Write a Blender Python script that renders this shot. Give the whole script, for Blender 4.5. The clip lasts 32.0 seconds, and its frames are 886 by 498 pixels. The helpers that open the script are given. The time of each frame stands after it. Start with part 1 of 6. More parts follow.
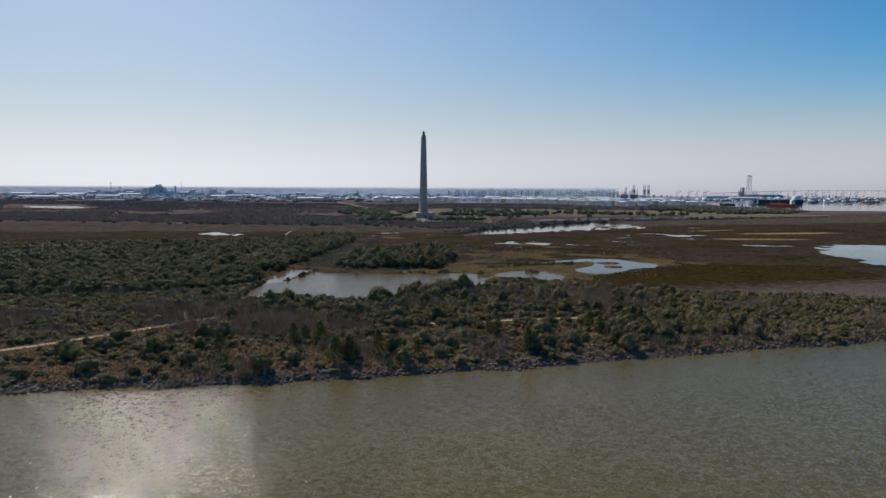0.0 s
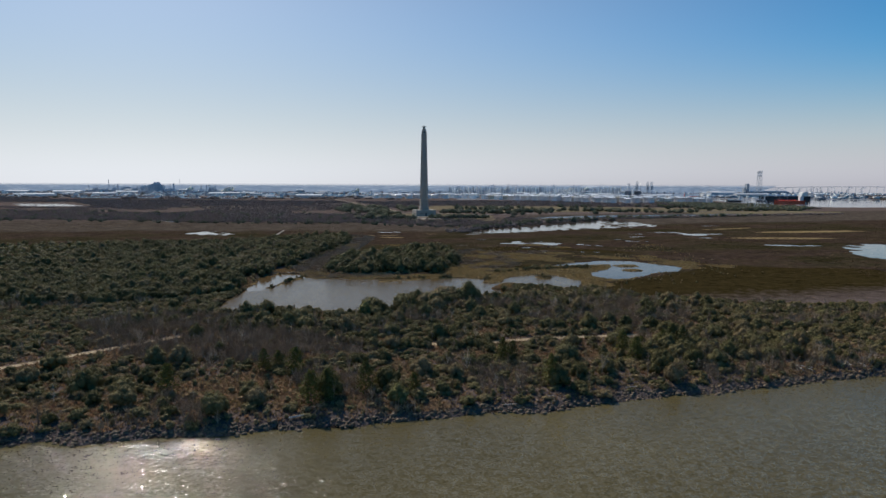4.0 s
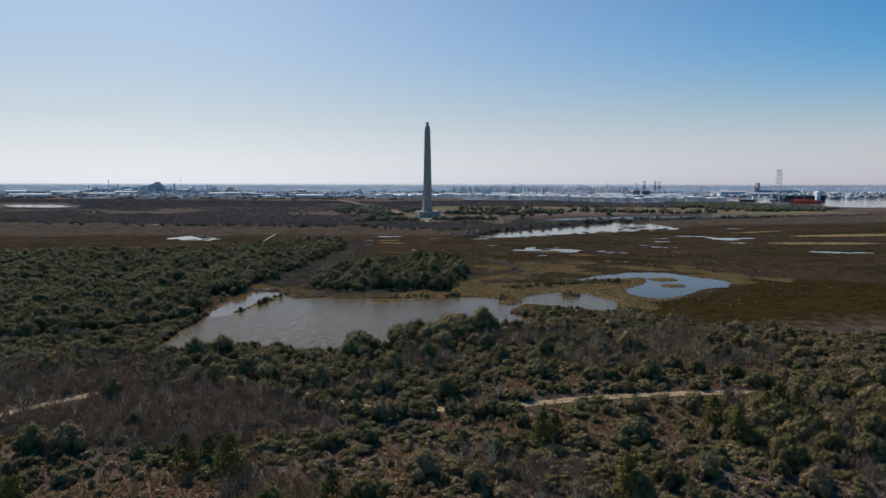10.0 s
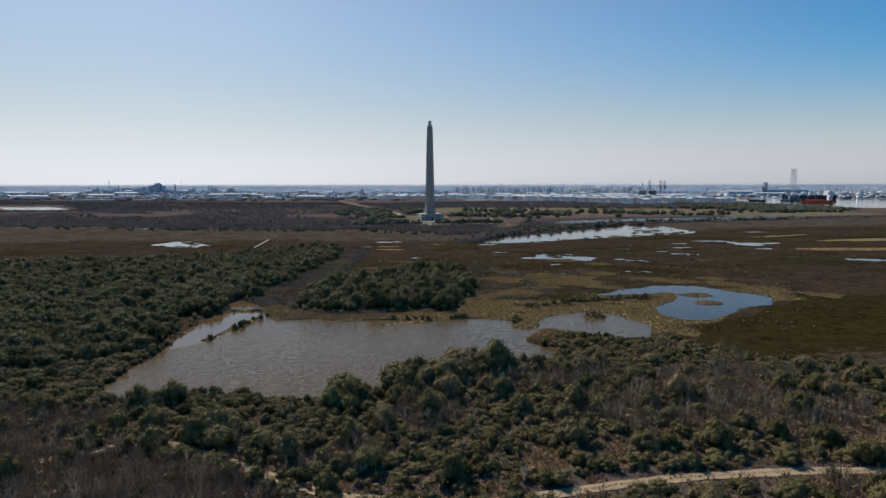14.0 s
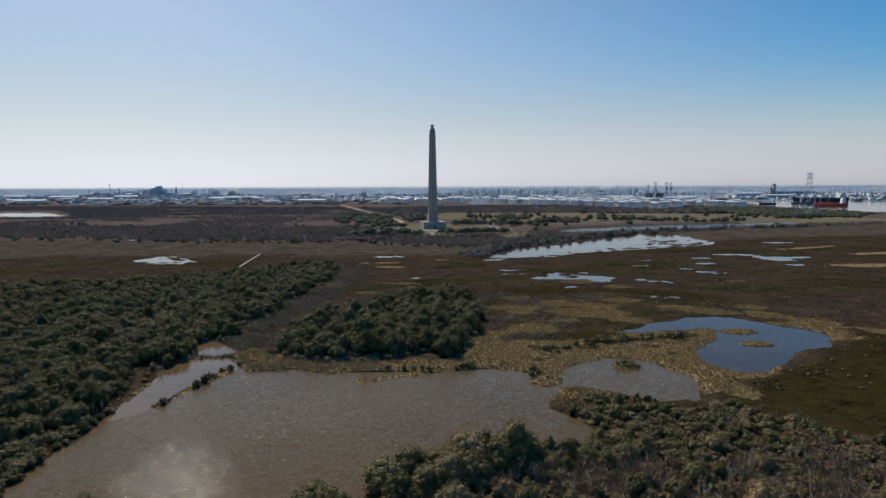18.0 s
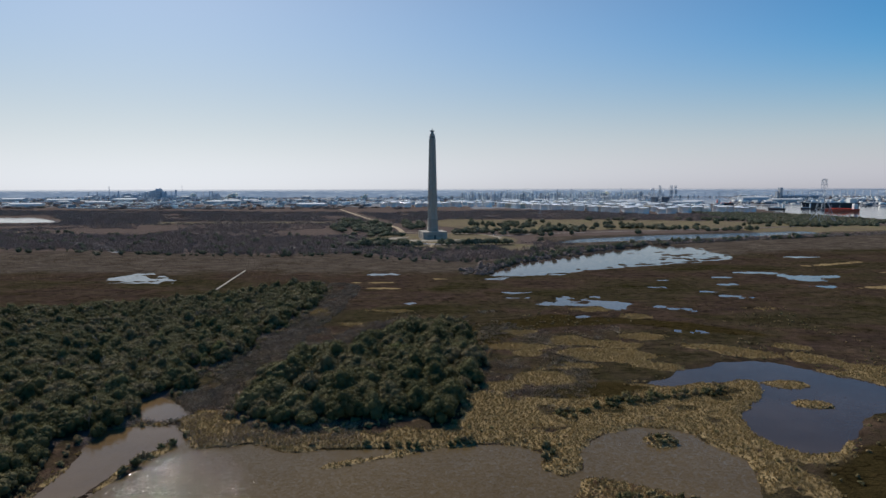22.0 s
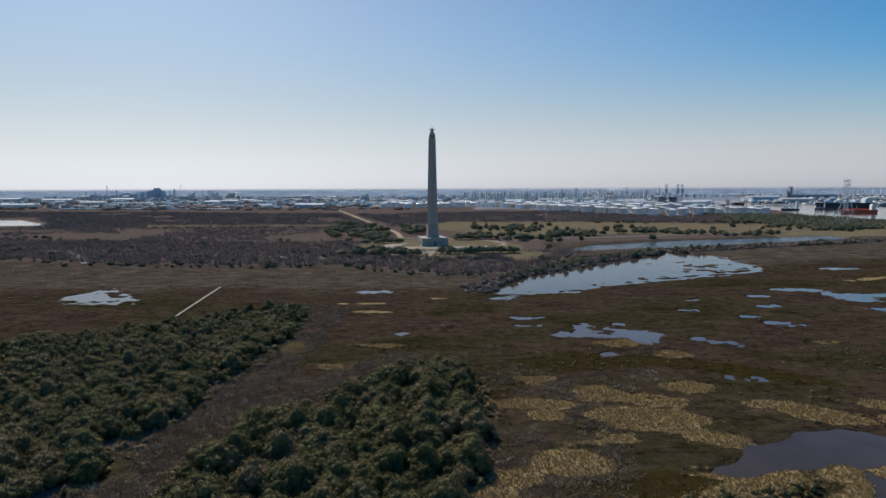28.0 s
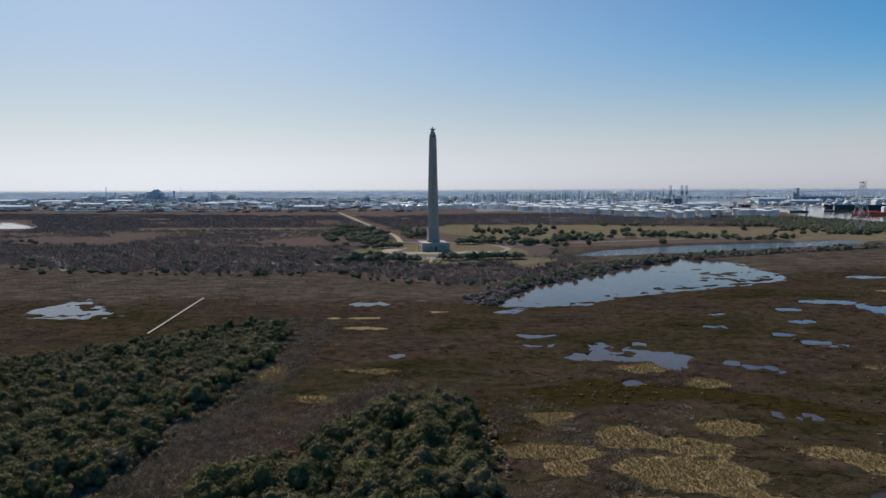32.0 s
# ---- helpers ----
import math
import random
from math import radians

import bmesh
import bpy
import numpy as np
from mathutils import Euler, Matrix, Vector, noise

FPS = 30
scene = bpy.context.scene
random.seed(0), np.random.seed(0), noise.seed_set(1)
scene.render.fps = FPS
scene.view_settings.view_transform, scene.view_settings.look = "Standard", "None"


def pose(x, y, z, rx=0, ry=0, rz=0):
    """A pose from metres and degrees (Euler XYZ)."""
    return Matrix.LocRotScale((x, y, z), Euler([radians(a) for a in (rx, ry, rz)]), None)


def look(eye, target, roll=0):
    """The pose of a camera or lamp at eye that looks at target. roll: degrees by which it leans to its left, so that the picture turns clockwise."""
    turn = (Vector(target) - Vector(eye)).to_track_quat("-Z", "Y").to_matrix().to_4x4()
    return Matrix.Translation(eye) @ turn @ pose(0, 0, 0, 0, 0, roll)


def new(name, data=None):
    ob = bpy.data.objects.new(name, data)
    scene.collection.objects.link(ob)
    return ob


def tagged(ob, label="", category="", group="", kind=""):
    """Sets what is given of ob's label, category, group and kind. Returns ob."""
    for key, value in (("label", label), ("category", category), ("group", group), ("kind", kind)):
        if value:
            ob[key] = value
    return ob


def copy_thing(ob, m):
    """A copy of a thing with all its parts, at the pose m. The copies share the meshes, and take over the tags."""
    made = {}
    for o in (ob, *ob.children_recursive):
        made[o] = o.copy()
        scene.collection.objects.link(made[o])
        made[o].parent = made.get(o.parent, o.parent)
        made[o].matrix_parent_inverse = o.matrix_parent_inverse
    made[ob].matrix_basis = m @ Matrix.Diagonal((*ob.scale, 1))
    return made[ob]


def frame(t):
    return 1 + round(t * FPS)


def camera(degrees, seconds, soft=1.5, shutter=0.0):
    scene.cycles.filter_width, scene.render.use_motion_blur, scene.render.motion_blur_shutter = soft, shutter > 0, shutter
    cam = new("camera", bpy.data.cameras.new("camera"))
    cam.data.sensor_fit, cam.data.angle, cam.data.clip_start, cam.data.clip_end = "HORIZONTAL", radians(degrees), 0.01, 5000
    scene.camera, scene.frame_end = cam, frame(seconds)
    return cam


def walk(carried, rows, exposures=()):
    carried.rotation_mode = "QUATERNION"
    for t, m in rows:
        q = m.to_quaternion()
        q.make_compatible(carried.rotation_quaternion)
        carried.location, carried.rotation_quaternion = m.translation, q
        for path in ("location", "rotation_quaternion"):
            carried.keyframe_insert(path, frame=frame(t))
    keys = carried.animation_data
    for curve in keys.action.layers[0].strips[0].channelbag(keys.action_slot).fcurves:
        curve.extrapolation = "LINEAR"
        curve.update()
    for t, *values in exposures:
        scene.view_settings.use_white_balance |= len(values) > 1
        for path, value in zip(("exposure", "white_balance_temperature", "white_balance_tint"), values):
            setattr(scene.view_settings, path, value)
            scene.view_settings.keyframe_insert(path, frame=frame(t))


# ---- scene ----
cam = camera(73.1, 32.0)
PATH = [
    (0, (-4.954, -1205.185, 61.948), (-4.877, -1203.196, 61.745), 0.3),
    (3, (-4.335, -1172.485, 61.361), (-4.26, -1170.497, 61.151), 0.2),
    (6, (-3.593, -1139.859, 61.066), (-3.523, -1137.872, 60.85), 0.2),
    (9, (-3.429, -1106.635, 61.463), (-3.366, -1104.648, 61.248), 0.2),
    (11, (-3.206, -1084.533, 61.971), (-3.146, -1082.545, 61.757), 0.0),
    (13, (-2.781, -1062.769, 62.901), (-2.726, -1060.781, 62.688), -0.0),
    (14.5, (-2.577, -1045.613, 64.635), (-2.527, -1043.625, 64.42), -0.1),
    (16.5, (-2.155, -1021.802, 69.486), (-2.111, -1019.814, 69.274), -0.2),
    (19, (-0.637, -993.581, 76.58), (-0.599, -991.592, 76.368), -0.2),
    (21, (1.835, -969.899, 81.757), (1.869, -967.911, 81.547), -0.1),
    (23, (4.02, -946.309, 85.769), (4.05, -944.32, 85.564), -0.2),
    (25.5, (5.87, -917.843, 88.962), (5.897, -915.854, 88.751), -0.2),
    (28, (7.247, -891.08, 90.787), (7.27, -889.092, 90.574), -0.2),
    (30, (7.963, -870.319, 91.681), (7.983, -868.33, 91.469), -0.3),
    (32, (8.67, -850.626, 92.183), (8.687, -848.636, 91.974), -0.2),
]
walk(cam, [(t, look(eye, target, roll)) for t, eye, target, roll in PATH], [(0, 0.17, 6400, 10), (32, 0.17, 6400, 10)])

# ---------------------------------------------------------------- light
world = bpy.data.worlds.new("sky")
scene.world = world
world.use_nodes = True
wn = world.node_tree
sky = wn.nodes.new("ShaderNodeTexSky")
sky.sky_type = "NISHITA"
sky.sun_disc = False
SUN_EL, SUN_AZ = radians(37), radians(-26)   # azimuth from +y, towards +x
sky.sun_elevation, sky.sun_rotation = SUN_EL, SUN_AZ
sky.altitude, sky.air_density, sky.dust_density, sky.ozone_density = 0, 1.0, 0.25, 2.2
wn.nodes["Background"].inputs[1].default_value = 0.075
# towards the horizon the air is hazy: the sky loses its colour there, over a deeper band and more warmly on the sun's side
TO_SUN = Vector((math.sin(SUN_AZ) * math.cos(SUN_EL), math.cos(SUN_AZ) * math.cos(SUN_EL), math.sin(SUN_EL)))


def sky_range(source, a, b, c, d, smooth=False):
    n = wn.nodes.new("ShaderNodeMapRange")
    n.interpolation_type = "SMOOTHSTEP" if smooth else "LINEAR"
    for k, v in enumerate((a, b, c, d)):
        n.inputs[k + 1].default_value = v
    wn.links.new(source, n.inputs[0])
    return n.outputs[0]


geo = wn.nodes.new("ShaderNodeTexCoord")
sep = wn.nodes.new("ShaderNodeSeparateXYZ")
wn.links.new(geo.outputs["Generated"], sep.inputs[0])
facing = wn.nodes.new("ShaderNodeVectorMath")
facing.operation = "DOT_PRODUCT"
wn.links.new(geo.outputs["Generated"], facing.inputs[0])
facing.inputs[1].default_value = TO_SUN
sunward = sky_range(facing.outputs["Value"], 0.3, 0.95, 0.0, 1.0)
depth = wn.nodes.new("ShaderNodeMath")
depth.operation = "DIVIDE"
wn.links.new(sep.outputs[2], depth.inputs[0])
wn.links.new(sky_range(sunward, 0.0, 1.0, 0.17, 0.30), depth.inputs[1])
hazy = sky_range(depth.outputs[0], 0.0, 1.0, 0.95, 0.0, True)
grey = wn.nodes.new("ShaderNodeRGBToBW")
wn.links.new(sky.outputs[0], grey.inputs[0])
tint = wn.nodes.new("ShaderNodeMix")
tint.data_type = "RGBA"
wn.links.new(sunward, tint.inputs[0])
tint.inputs[6].default_value, tint.inputs[7].default_value = (0.93, 0.93, 1.06, 1), (0.69, 0.735, 0.77, 1)
pale = wn.nodes.new("ShaderNodeMix")
pale.data_type, pale.blend_type = "RGBA", "MULTIPLY"
pale.inputs[0].default_value = 1.0
wn.links.new(grey.outputs[0], pale.inputs[6])
wn.links.new(tint.outputs[2], pale.inputs[7])
air = wn.nodes.new("ShaderNodeMix")
air.data_type = "RGBA"
wn.links.new(hazy, air.inputs[0])
rich = wn.nodes.new("ShaderNodeHueSaturation")
rich.inputs["Hue"].default_value = 0.498
wn.links.new(sky_range(sunward, 0.0, 1.0, 1.68, 0.9), rich.inputs["Saturation"])
wn.links.new(sky_range(sunward, 0.0, 1.0, 1.2, 0.97), rich.inputs["Value"])
wn.links.new(sky.outputs[0], rich.inputs["Color"])
wn.links.new(rich.outputs[0], air.inputs[6])
wn.links.new(pale.outputs[2], air.inputs[7])
wn.links.new(air.outputs[2], wn.nodes["Background"].inputs[0])
sun = new("sun", bpy.data.lights.new("sun", "SUN"))
sun.data.energy, sun.data.angle, sun.data.color = 3.8, radians(0.55), (1, 0.94, 0.84)
sun.matrix_world = look((0, 0, 400), Vector((0, 0, 400)) - TO_SUN)

# ---------------------------------------------------------------- geometry helpers
rng = np.random.default_rng(7)


def box(cx, cy, cz, sx, sy, sz):
    """Box centred at cx, cy with its underside at cz."""
    v = [(cx + i * sx / 2, cy + j * sy / 2, cz + k * sz) for k in (0, 1) for j in (-1, 1) for i in (-1, 1)]
    return v, [(0, 2, 3, 1), (4, 5, 7, 6), (0, 1, 5, 4), (2, 6, 7, 3), (0, 4, 6, 2), (1, 3, 7, 5)]


def tube(r0, r1, z0, z1, n=16, cx=0, cy=0, turn=0.0, cap=True):
    """Upright prism or cone frustum."""
    v, f = [], []
    for r, z in ((r0, z0), (r1, z1)):
        for i in range(n):
            a = turn + 2 * math.pi * i / n
            v.append((cx + r * math.cos(a), cy + r * math.sin(a), z))
    for i in range(n):
        j = (i + 1) % n
        f.append((i, j, n + j, n + i))
    if cap:
        f += [tuple(range(n - 1, -1, -1)), tuple(range(n, 2 * n))]
    return v, f


def ring(profile, n=24, cx=0, cy=0):
    """Surface of revolution from (radius, z) pairs, closed on top where the radius is small."""
    v, f = [], []
    for r, z in profile:
        for i in range(n):
            a = 2 * math.pi * i / n
            v.append((cx + r * math.cos(a), cy + r * math.sin(a), z))
    for k in range(len(profile) - 1):
        for i in range(n):
            j = (i + 1) % n
            f.append((k * n + i, k * n + j, (k + 1) * n + j, (k + 1) * n + i))
    return v, f


def bar(a, b, w, w2=None):
    """Square bar from a to b."""
    a, b = Vector(a), Vector(b)
    d = (b - a).normalized()
    s = d.cross(Vector((0, 0, 1)) if abs(d.z) < 0.95 else Vector((1, 0, 0))).normalized()
    u = d.cross(s)
    w2 = w if w2 is None else w2
    v = [tuple(p + (s * i + u * j) * q / 2) for p, q in ((a, w), (b, w2)) for i, j in ((-1, -1), (1, -1), (1, 1), (-1, 1))]
    return v, [(0, 1, 5, 4), (1, 2, 6, 5), (2, 3, 7, 6), (3, 0, 4, 7), (3, 2, 1, 0), (4, 5, 6, 7)]


def join(*geos):
    v, f = [], []
    for gv, gf in geos:
        n = len(v)
        v += list(gv)
        f += [tuple(i + n for i in q) for q in gf]
    return v, f


def moved(geo, m):
    return [tuple(m @ Vector(p)) for p in geo[0]], geo[1]


def mesh_of(name, geo, material, smooth=False):
    me = bpy.data.meshes.new(name)
    me.from_pydata(geo[0], [], geo[1])
    me.materials.append(material)
    if smooth:
        me.polygons.foreach_set("use_smooth", [True] * len(me.polygons))
    me.update()
    return me


def part(name, geo, material, parent, label="", smooth=False):
    ob = new(name, mesh_of(name, geo, material, smooth))
    ob.parent = parent
    if label:
        ob["label"] = label
    return ob


def empty(name, m, label, category, group="", kind=""):
    ob = new(name)
    ob.empty_display_size = 0.5
    ob.matrix_world = m
    return tagged(ob, label, category, group, kind)


def tri_mesh(name, v, t, material, attrs=(), smooth=False):
    """Mesh of triangles from arrays, with float attributes on its points."""
    me = bpy.data.meshes.new(name)
    v, t = np.asarray(v, np.float32), np.asarray(t, np.int32)
    me.vertices.add(len(v))
    me.vertices.foreach_set("co", v.ravel())
    me.loops.add(t.size)
    me.loops.foreach_set("vertex_index", t.ravel())
    k = t.shape[1]
    me.polygons.add(len(t))
    me.polygons.foreach_set("loop_start", np.arange(0, t.size, k, dtype=np.int32))
    me.polygons.foreach_set("loop_total", np.full(len(t), k, np.int32))
    if smooth:
        me.polygons.foreach_set("use_smooth", np.ones(len(t), bool))
    for key, val in attrs:
        me.attributes.new(key, "FLOAT", "POINT").data.foreach_set("value", np.asarray(val, np.float32).ravel())
    me.materials.append(material)
    me.update()
    me.validate()
    return me


LATTICE = rng.random((256, 256))


def vnoise(x, y, size, seed=0):
    """Smooth value noise, 0 to 1, with features of that size in metres."""
    x, y = np.asarray(x, float) / size + seed * 17.3, np.asarray(y, float) / size + seed * 31.7
    i, j = np.floor(x).astype(int), np.floor(y).astype(int)
    u, w = x - i, y - j
    u, w = u * u * (3 - 2 * u), w * w * (3 - 2 * w)
    g = lambda a, b: LATTICE[a & 255, b & 255]
    return (g(i, j) * (1 - u) + g(i + 1, j) * u) * (1 - w) + (g(i, j + 1) * (1 - u) + g(i + 1, j + 1) * u) * w


def fbm(x, y, size, seed=0, octaves=4):
    s, a, tot = 0, 1.0, 0
    for k in range(octaves):
        s = s + a * vnoise(x, y, size / 2 ** k, seed + k)
        tot += a
        a *= 0.55
    return s / tot


def inside(x, y, poly):
    """Signed distance to a polygon, negative inside."""
    d = np.full(np.shape(x), 1e9)
    sign = np.ones(np.shape(x))
    n = len(poly)
    for k in range(n):
        ax, ay = poly[k]
        bx, by = poly[(k + 1) % n]
        ex, ey = bx - ax, by - ay
        wx, wy = x - ax, y - ay
        t = np.clip((wx * ex + wy * ey) / (ex * ex + ey * ey), 0, 1)
        d = np.minimum(d, (wx - ex * t) ** 2 + (wy - ey * t) ** 2)
        c1, c2, c3 = y >= ay, y < by, ex * wy > ey * wx
        sign = np.where((c1 & c2 & c3) | (~c1 & ~c2 & ~c3), -sign, sign)
    return sign * np.sqrt(d)


def near_line(x, y, pts):
    """Distance to a polyline."""
    d = np.full(np.shape(x), 1e9)
    for (ax, ay), (bx, by) in zip(pts, pts[1:]):
        ex, ey = bx - ax, by - ay
        t = np.clip(((x - ax) * ex + (y - ay) * ey) / (ex * ex + ey * ey), 0, 1)
        d = np.minimum(d, np.hypot(x - ax - ex * t, y - ay - ey * t))
    return d


def oval(x, y, cx, cy, rx, ry, turn=0.0):
    """Rough signed distance to an ellipse."""
    c, s = math.cos(radians(turn)), math.sin(radians(turn))
    u, w = (x - cx) * c + (y - cy) * s, -(x - cx) * s + (y - cy) * c
    return (np.hypot(u / rx, w / ry) - 1) * min(rx, ry)


# ---------------------------------------------------------------- materials
def nodes_of(name):
    m = bpy.data.materials.new(name)
    m.use_nodes = True
    return m, m.node_tree.nodes, m.node_tree.links, m.node_tree.nodes["Principled BSDF"]


def noise_node(nd, ln, scale, detail=4, rough=0.6, coords="Object", stretch=(1, 1, 1)):
    tc, mp, nz = nd.new("ShaderNodeTexCoord"), nd.new("ShaderNodeMapping"), nd.new("ShaderNodeTexNoise")
    mp.inputs["Scale"].default_value = stretch
    ln.new(tc.outputs[coords], mp.inputs[0])
    ln.new(mp.outputs[0], nz.inputs["Vector"])
    nz.inputs["Scale"].default_value, nz.inputs["Detail"].default_value, nz.inputs["Roughness"].default_value = scale, detail, rough
    return nz


def ramp_node(nd, ln, source, stops):
    r = nd.new("ShaderNodeValToRGB")
    while len(r.color_ramp.elements) < len(stops):
        r.color_ramp.elements.new(0.5)
    for e, (p, c) in zip(r.color_ramp.elements, stops):
        e.position, e.color = p, (*c, 1)
    ln.new(source, r.inputs[0])
    return r


def mix_node(nd, ln, fac, a, b, mode="MIX"):
    m = nd.new("ShaderNodeMix")
    m.data_type, m.blend_type = "RGBA", mode
    for sock, val in ((m.inputs[0], fac), (m.inputs[6], a), (m.inputs[7], b)):
        if isinstance(val, (int, float)):
            sock.default_value = val
        elif isinstance(val, tuple):
            sock.default_value = (*val, 1)
        else:
            ln.new(val, sock)
    return m.outputs[2]


def plain(name, colour, rough=0.6, metal=0.0, vary=0.25, size=2.0, bump=0.0, wear=None):
    """Surface with two scales of variation; size in metres of the larger one."""
    m, nd, ln, bs = nodes_of(name)
    big, fine = noise_node(nd, ln, 1 / size, 5), noise_node(nd, ln, 9 / size, 3)
    dark, light = tuple(c * (1 - vary) for c in colour), tuple(min(1, c * (1 + vary)) for c in colour)
    c = ramp_node(nd, ln, big.outputs[0], [(0.3, dark), (0.7, light)]).outputs[0]
    c = mix_node(nd, ln, 0.35, c, ramp_node(nd, ln, fine.outputs[0], [(0.3, dark), (0.7, light)]).outputs[0])
    if wear:
        streak = noise_node(nd, ln, 1.3 / size, 6, 0.7, "Object", (1, 1, 0.15))
        k = ramp_node(nd, ln, streak.outputs[0], [(0.52, (0, 0, 0)), (0.7, (1, 1, 1))])
        c = mix_node(nd, ln, k.outputs[0], c, wear)
    info = nd.new("ShaderNodeObjectInfo")
    v = ramp_node(nd, ln, info.outputs["Random"], [(0, (0.86,) * 3), (1, (1.1,) * 3)])
    c = mix_node(nd, ln, 1.0, c, v.outputs[0], "MULTIPLY")
    ln.new(c, bs.inputs["Base Color"])
    bs.inputs["Roughness"].default_value, bs.inputs["Metallic"].default_value = rough, metal
    if bump:
        b = nd.new("ShaderNodeBump")
        b.inputs["Strength"].default_value, b.inputs["Distance"].default_value = 0.6, bump
        ln.new(fine.outputs[0], b.inputs["Height"])
        ln.new(b.outputs[0], bs.inputs["Normal"])
    return m


def leafy(name, stops, joined, rough=0.75, glow_through=0.22):
    """Foliage: colour by plant, by leaf clump and by a slow drift over the ground; some light passes through."""
    m, nd, ln, bs = nodes_of(name)
    if joined:
        src = nd.new("ShaderNodeAttribute")
        src.attribute_name = "hue"
        plant = src.outputs["Fac"]
    else:
        plant = nd.new("ShaderNodeObjectInfo").outputs["Random"]
    c = ramp_node(nd, ln, plant, stops).outputs[0]
    isl = nd.new("ShaderNodeNewGeometry").outputs["Random Per Island"]
    c = mix_node(nd, ln, 1.0, c, ramp_node(nd, ln, isl, [(0, (0.82, 0.82, 0.82)), (0.6, (1.0, 1.0, 1.0)), (1, (1.12, 1.12, 1.06))]).outputs[0], "MULTIPLY")
    ln.new(c, bs.inputs["Base Color"])
    bs.inputs["Roughness"].default_value = rough
    bs.inputs["Specular IOR Level"].default_value = 0.08
    tuft_noise = noise_node(nd, ln, 1.6, 3, 0.7)
    bp = nd.new("ShaderNodeBump")
    bp.inputs["Strength"].default_value, bp.inputs["Distance"].default_value = 0.9, 0.45
    ln.new(tuft_noise.outputs[0], bp.inputs["Height"])
    ln.new(bp.outputs[0], bs.inputs["Normal"])
    c = mix_node(nd, ln, 1.0, c, ramp_node(nd, ln, tuft_noise.outputs[0], [(0.3, (0.75, 0.75, 0.75)), (0.7, (1.2, 1.2, 1.15))]).outputs[0], "MULTIPLY")
    ln.new(c, bs.inputs["Base Color"])
    out = nd["Material Output"]
    tr, mx = nd.new("ShaderNodeBsdfTranslucent"), nd.new("ShaderNodeMixShader")
    ln.new(c, tr.inputs[0])
    mx.inputs[0].default_value = glow_through
    ln.new(bs.outputs[0], mx.inputs[1])
    ln.new(tr.outputs[0], mx.inputs[2])
    ln.new(mx.outputs[0], out.inputs[0])
    return m


EVERGREEN = [(0, (0.121, 0.103, 0.042)), (0.3, (0.161, 0.137, 0.059)), (0.6, (0.204, 0.167, 0.076)), (0.85, (0.228, 0.174, 0.091)), (0.95, (0.274, 0.196, 0.106)), (1, (0.200, 0.185, 0.071))]
FOREST_GREEN = [(0, (0.087, 0.080, 0.033)), (0.3, (0.116, 0.106, 0.045)), (0.6, (0.147, 0.130, 0.058)), (0.85, (0.165, 0.134, 0.069)), (0.95, (0.197, 0.151, 0.081)), (1, (0.144, 0.143, 0.054))]
SCRUB = [(0, (0.198, 0.171, 0.080)), (0.4, (0.264, 0.204, 0.102)), (0.75, (0.324, 0.230, 0.122)), (1, (0.369, 0.247, 0.137))]
TWIGGY = [(0, (0.245, 0.176, 0.120)), (0.5, (0.319, 0.232, 0.161)), (0.88, (0.392, 0.294, 0.209)), (1, (0.551, 0.451, 0.341))]
REED = [(0, (0.254, 0.178, 0.081)), (0.4, (0.317, 0.227, 0.105)), (0.8, (0.382, 0.274, 0.134)), (1, (0.306, 0.227, 0.097))]
RUST = [(0, (0.146, 0.101, 0.061)), (0.5, (0.201, 0.128, 0.080)), (1, (0.254, 0.155, 0.094))]
m_evergreen, m_evergreen_one = leafy("evergreen_leaves", EVERGREEN, True), leafy("evergreen_leaves_single", EVERGREEN, False)
m_forest, m_forest_one = leafy("forest_leaves", FOREST_GREEN, True), leafy("forest_leaves_single", FOREST_GREEN, False)
m_scrub = leafy("scrub_leaves", SCRUB, True)
# far winter twigs: lightened and blued, distance haze put into their colour
HAZED_WINTER = [(0, (0.212, 0.163, 0.145)), (0.5, (0.265, 0.200, 0.178)), (0.85, (0.318, 0.238, 0.207)), (1, (0.201, 0.175, 0.126))]
m_hazed_winter = leafy("hazed_winter_twigs", HAZED_WINTER, True, 0.9, 0.0)
OAK = [(0, (0.128, 0.134, 0.084)), (0.5, (0.165, 0.168, 0.105)), (0.85, (0.210, 0.197, 0.129)), (1, (0.241, 0.210, 0.141))]
m_oak, m_oak_one = leafy("oak_leaves", OAK, True), leafy("oak_leaves_single", OAK, False)
CLUTTER = [(0, (0.22, 0.24, 0.27)), (0.35, (0.40, 0.42, 0.45)), (0.6, (0.55, 0.56, 0.58)), (0.8, (0.82, 0.82, 0.82)), (1, (0.9, 0.9, 0.9))]
m_clutter = leafy("painted_plant_metal", CLUTTER, True, 0.6, 0.0)
m_twigs, m_twigs_one = leafy("bare_twigs", TWIGGY, True, 0.9, 0.0), leafy("bare_twigs_single", TWIGGY, False, 0.9, 0.0)
TUSSOCK = [(0, (0.058, 0.042, 0.017)), (0.5, (0.079, 0.049, 0.025)), (0.85, (0.111, 0.070, 0.038)), (1, (0.201, 0.138, 0.078))]
m_tussock = leafy("marsh_grass", TUSSOCK, True, 0.9, 0.2)
GRASSY = [(0, (0.198, 0.152, 0.080)), (0.35, (0.262, 0.188, 0.100)), (0.65, (0.326, 0.208, 0.121)), (0.88, (0.349, 0.202, 0.121)), (1, (0.430, 0.289, 0.173))]
m_grassy = leafy("wood_undergrowth", GRASSY, True, 0.9, 0.25)
m_reed = leafy("dry_reed", REED, True, 0.85, 0.2)
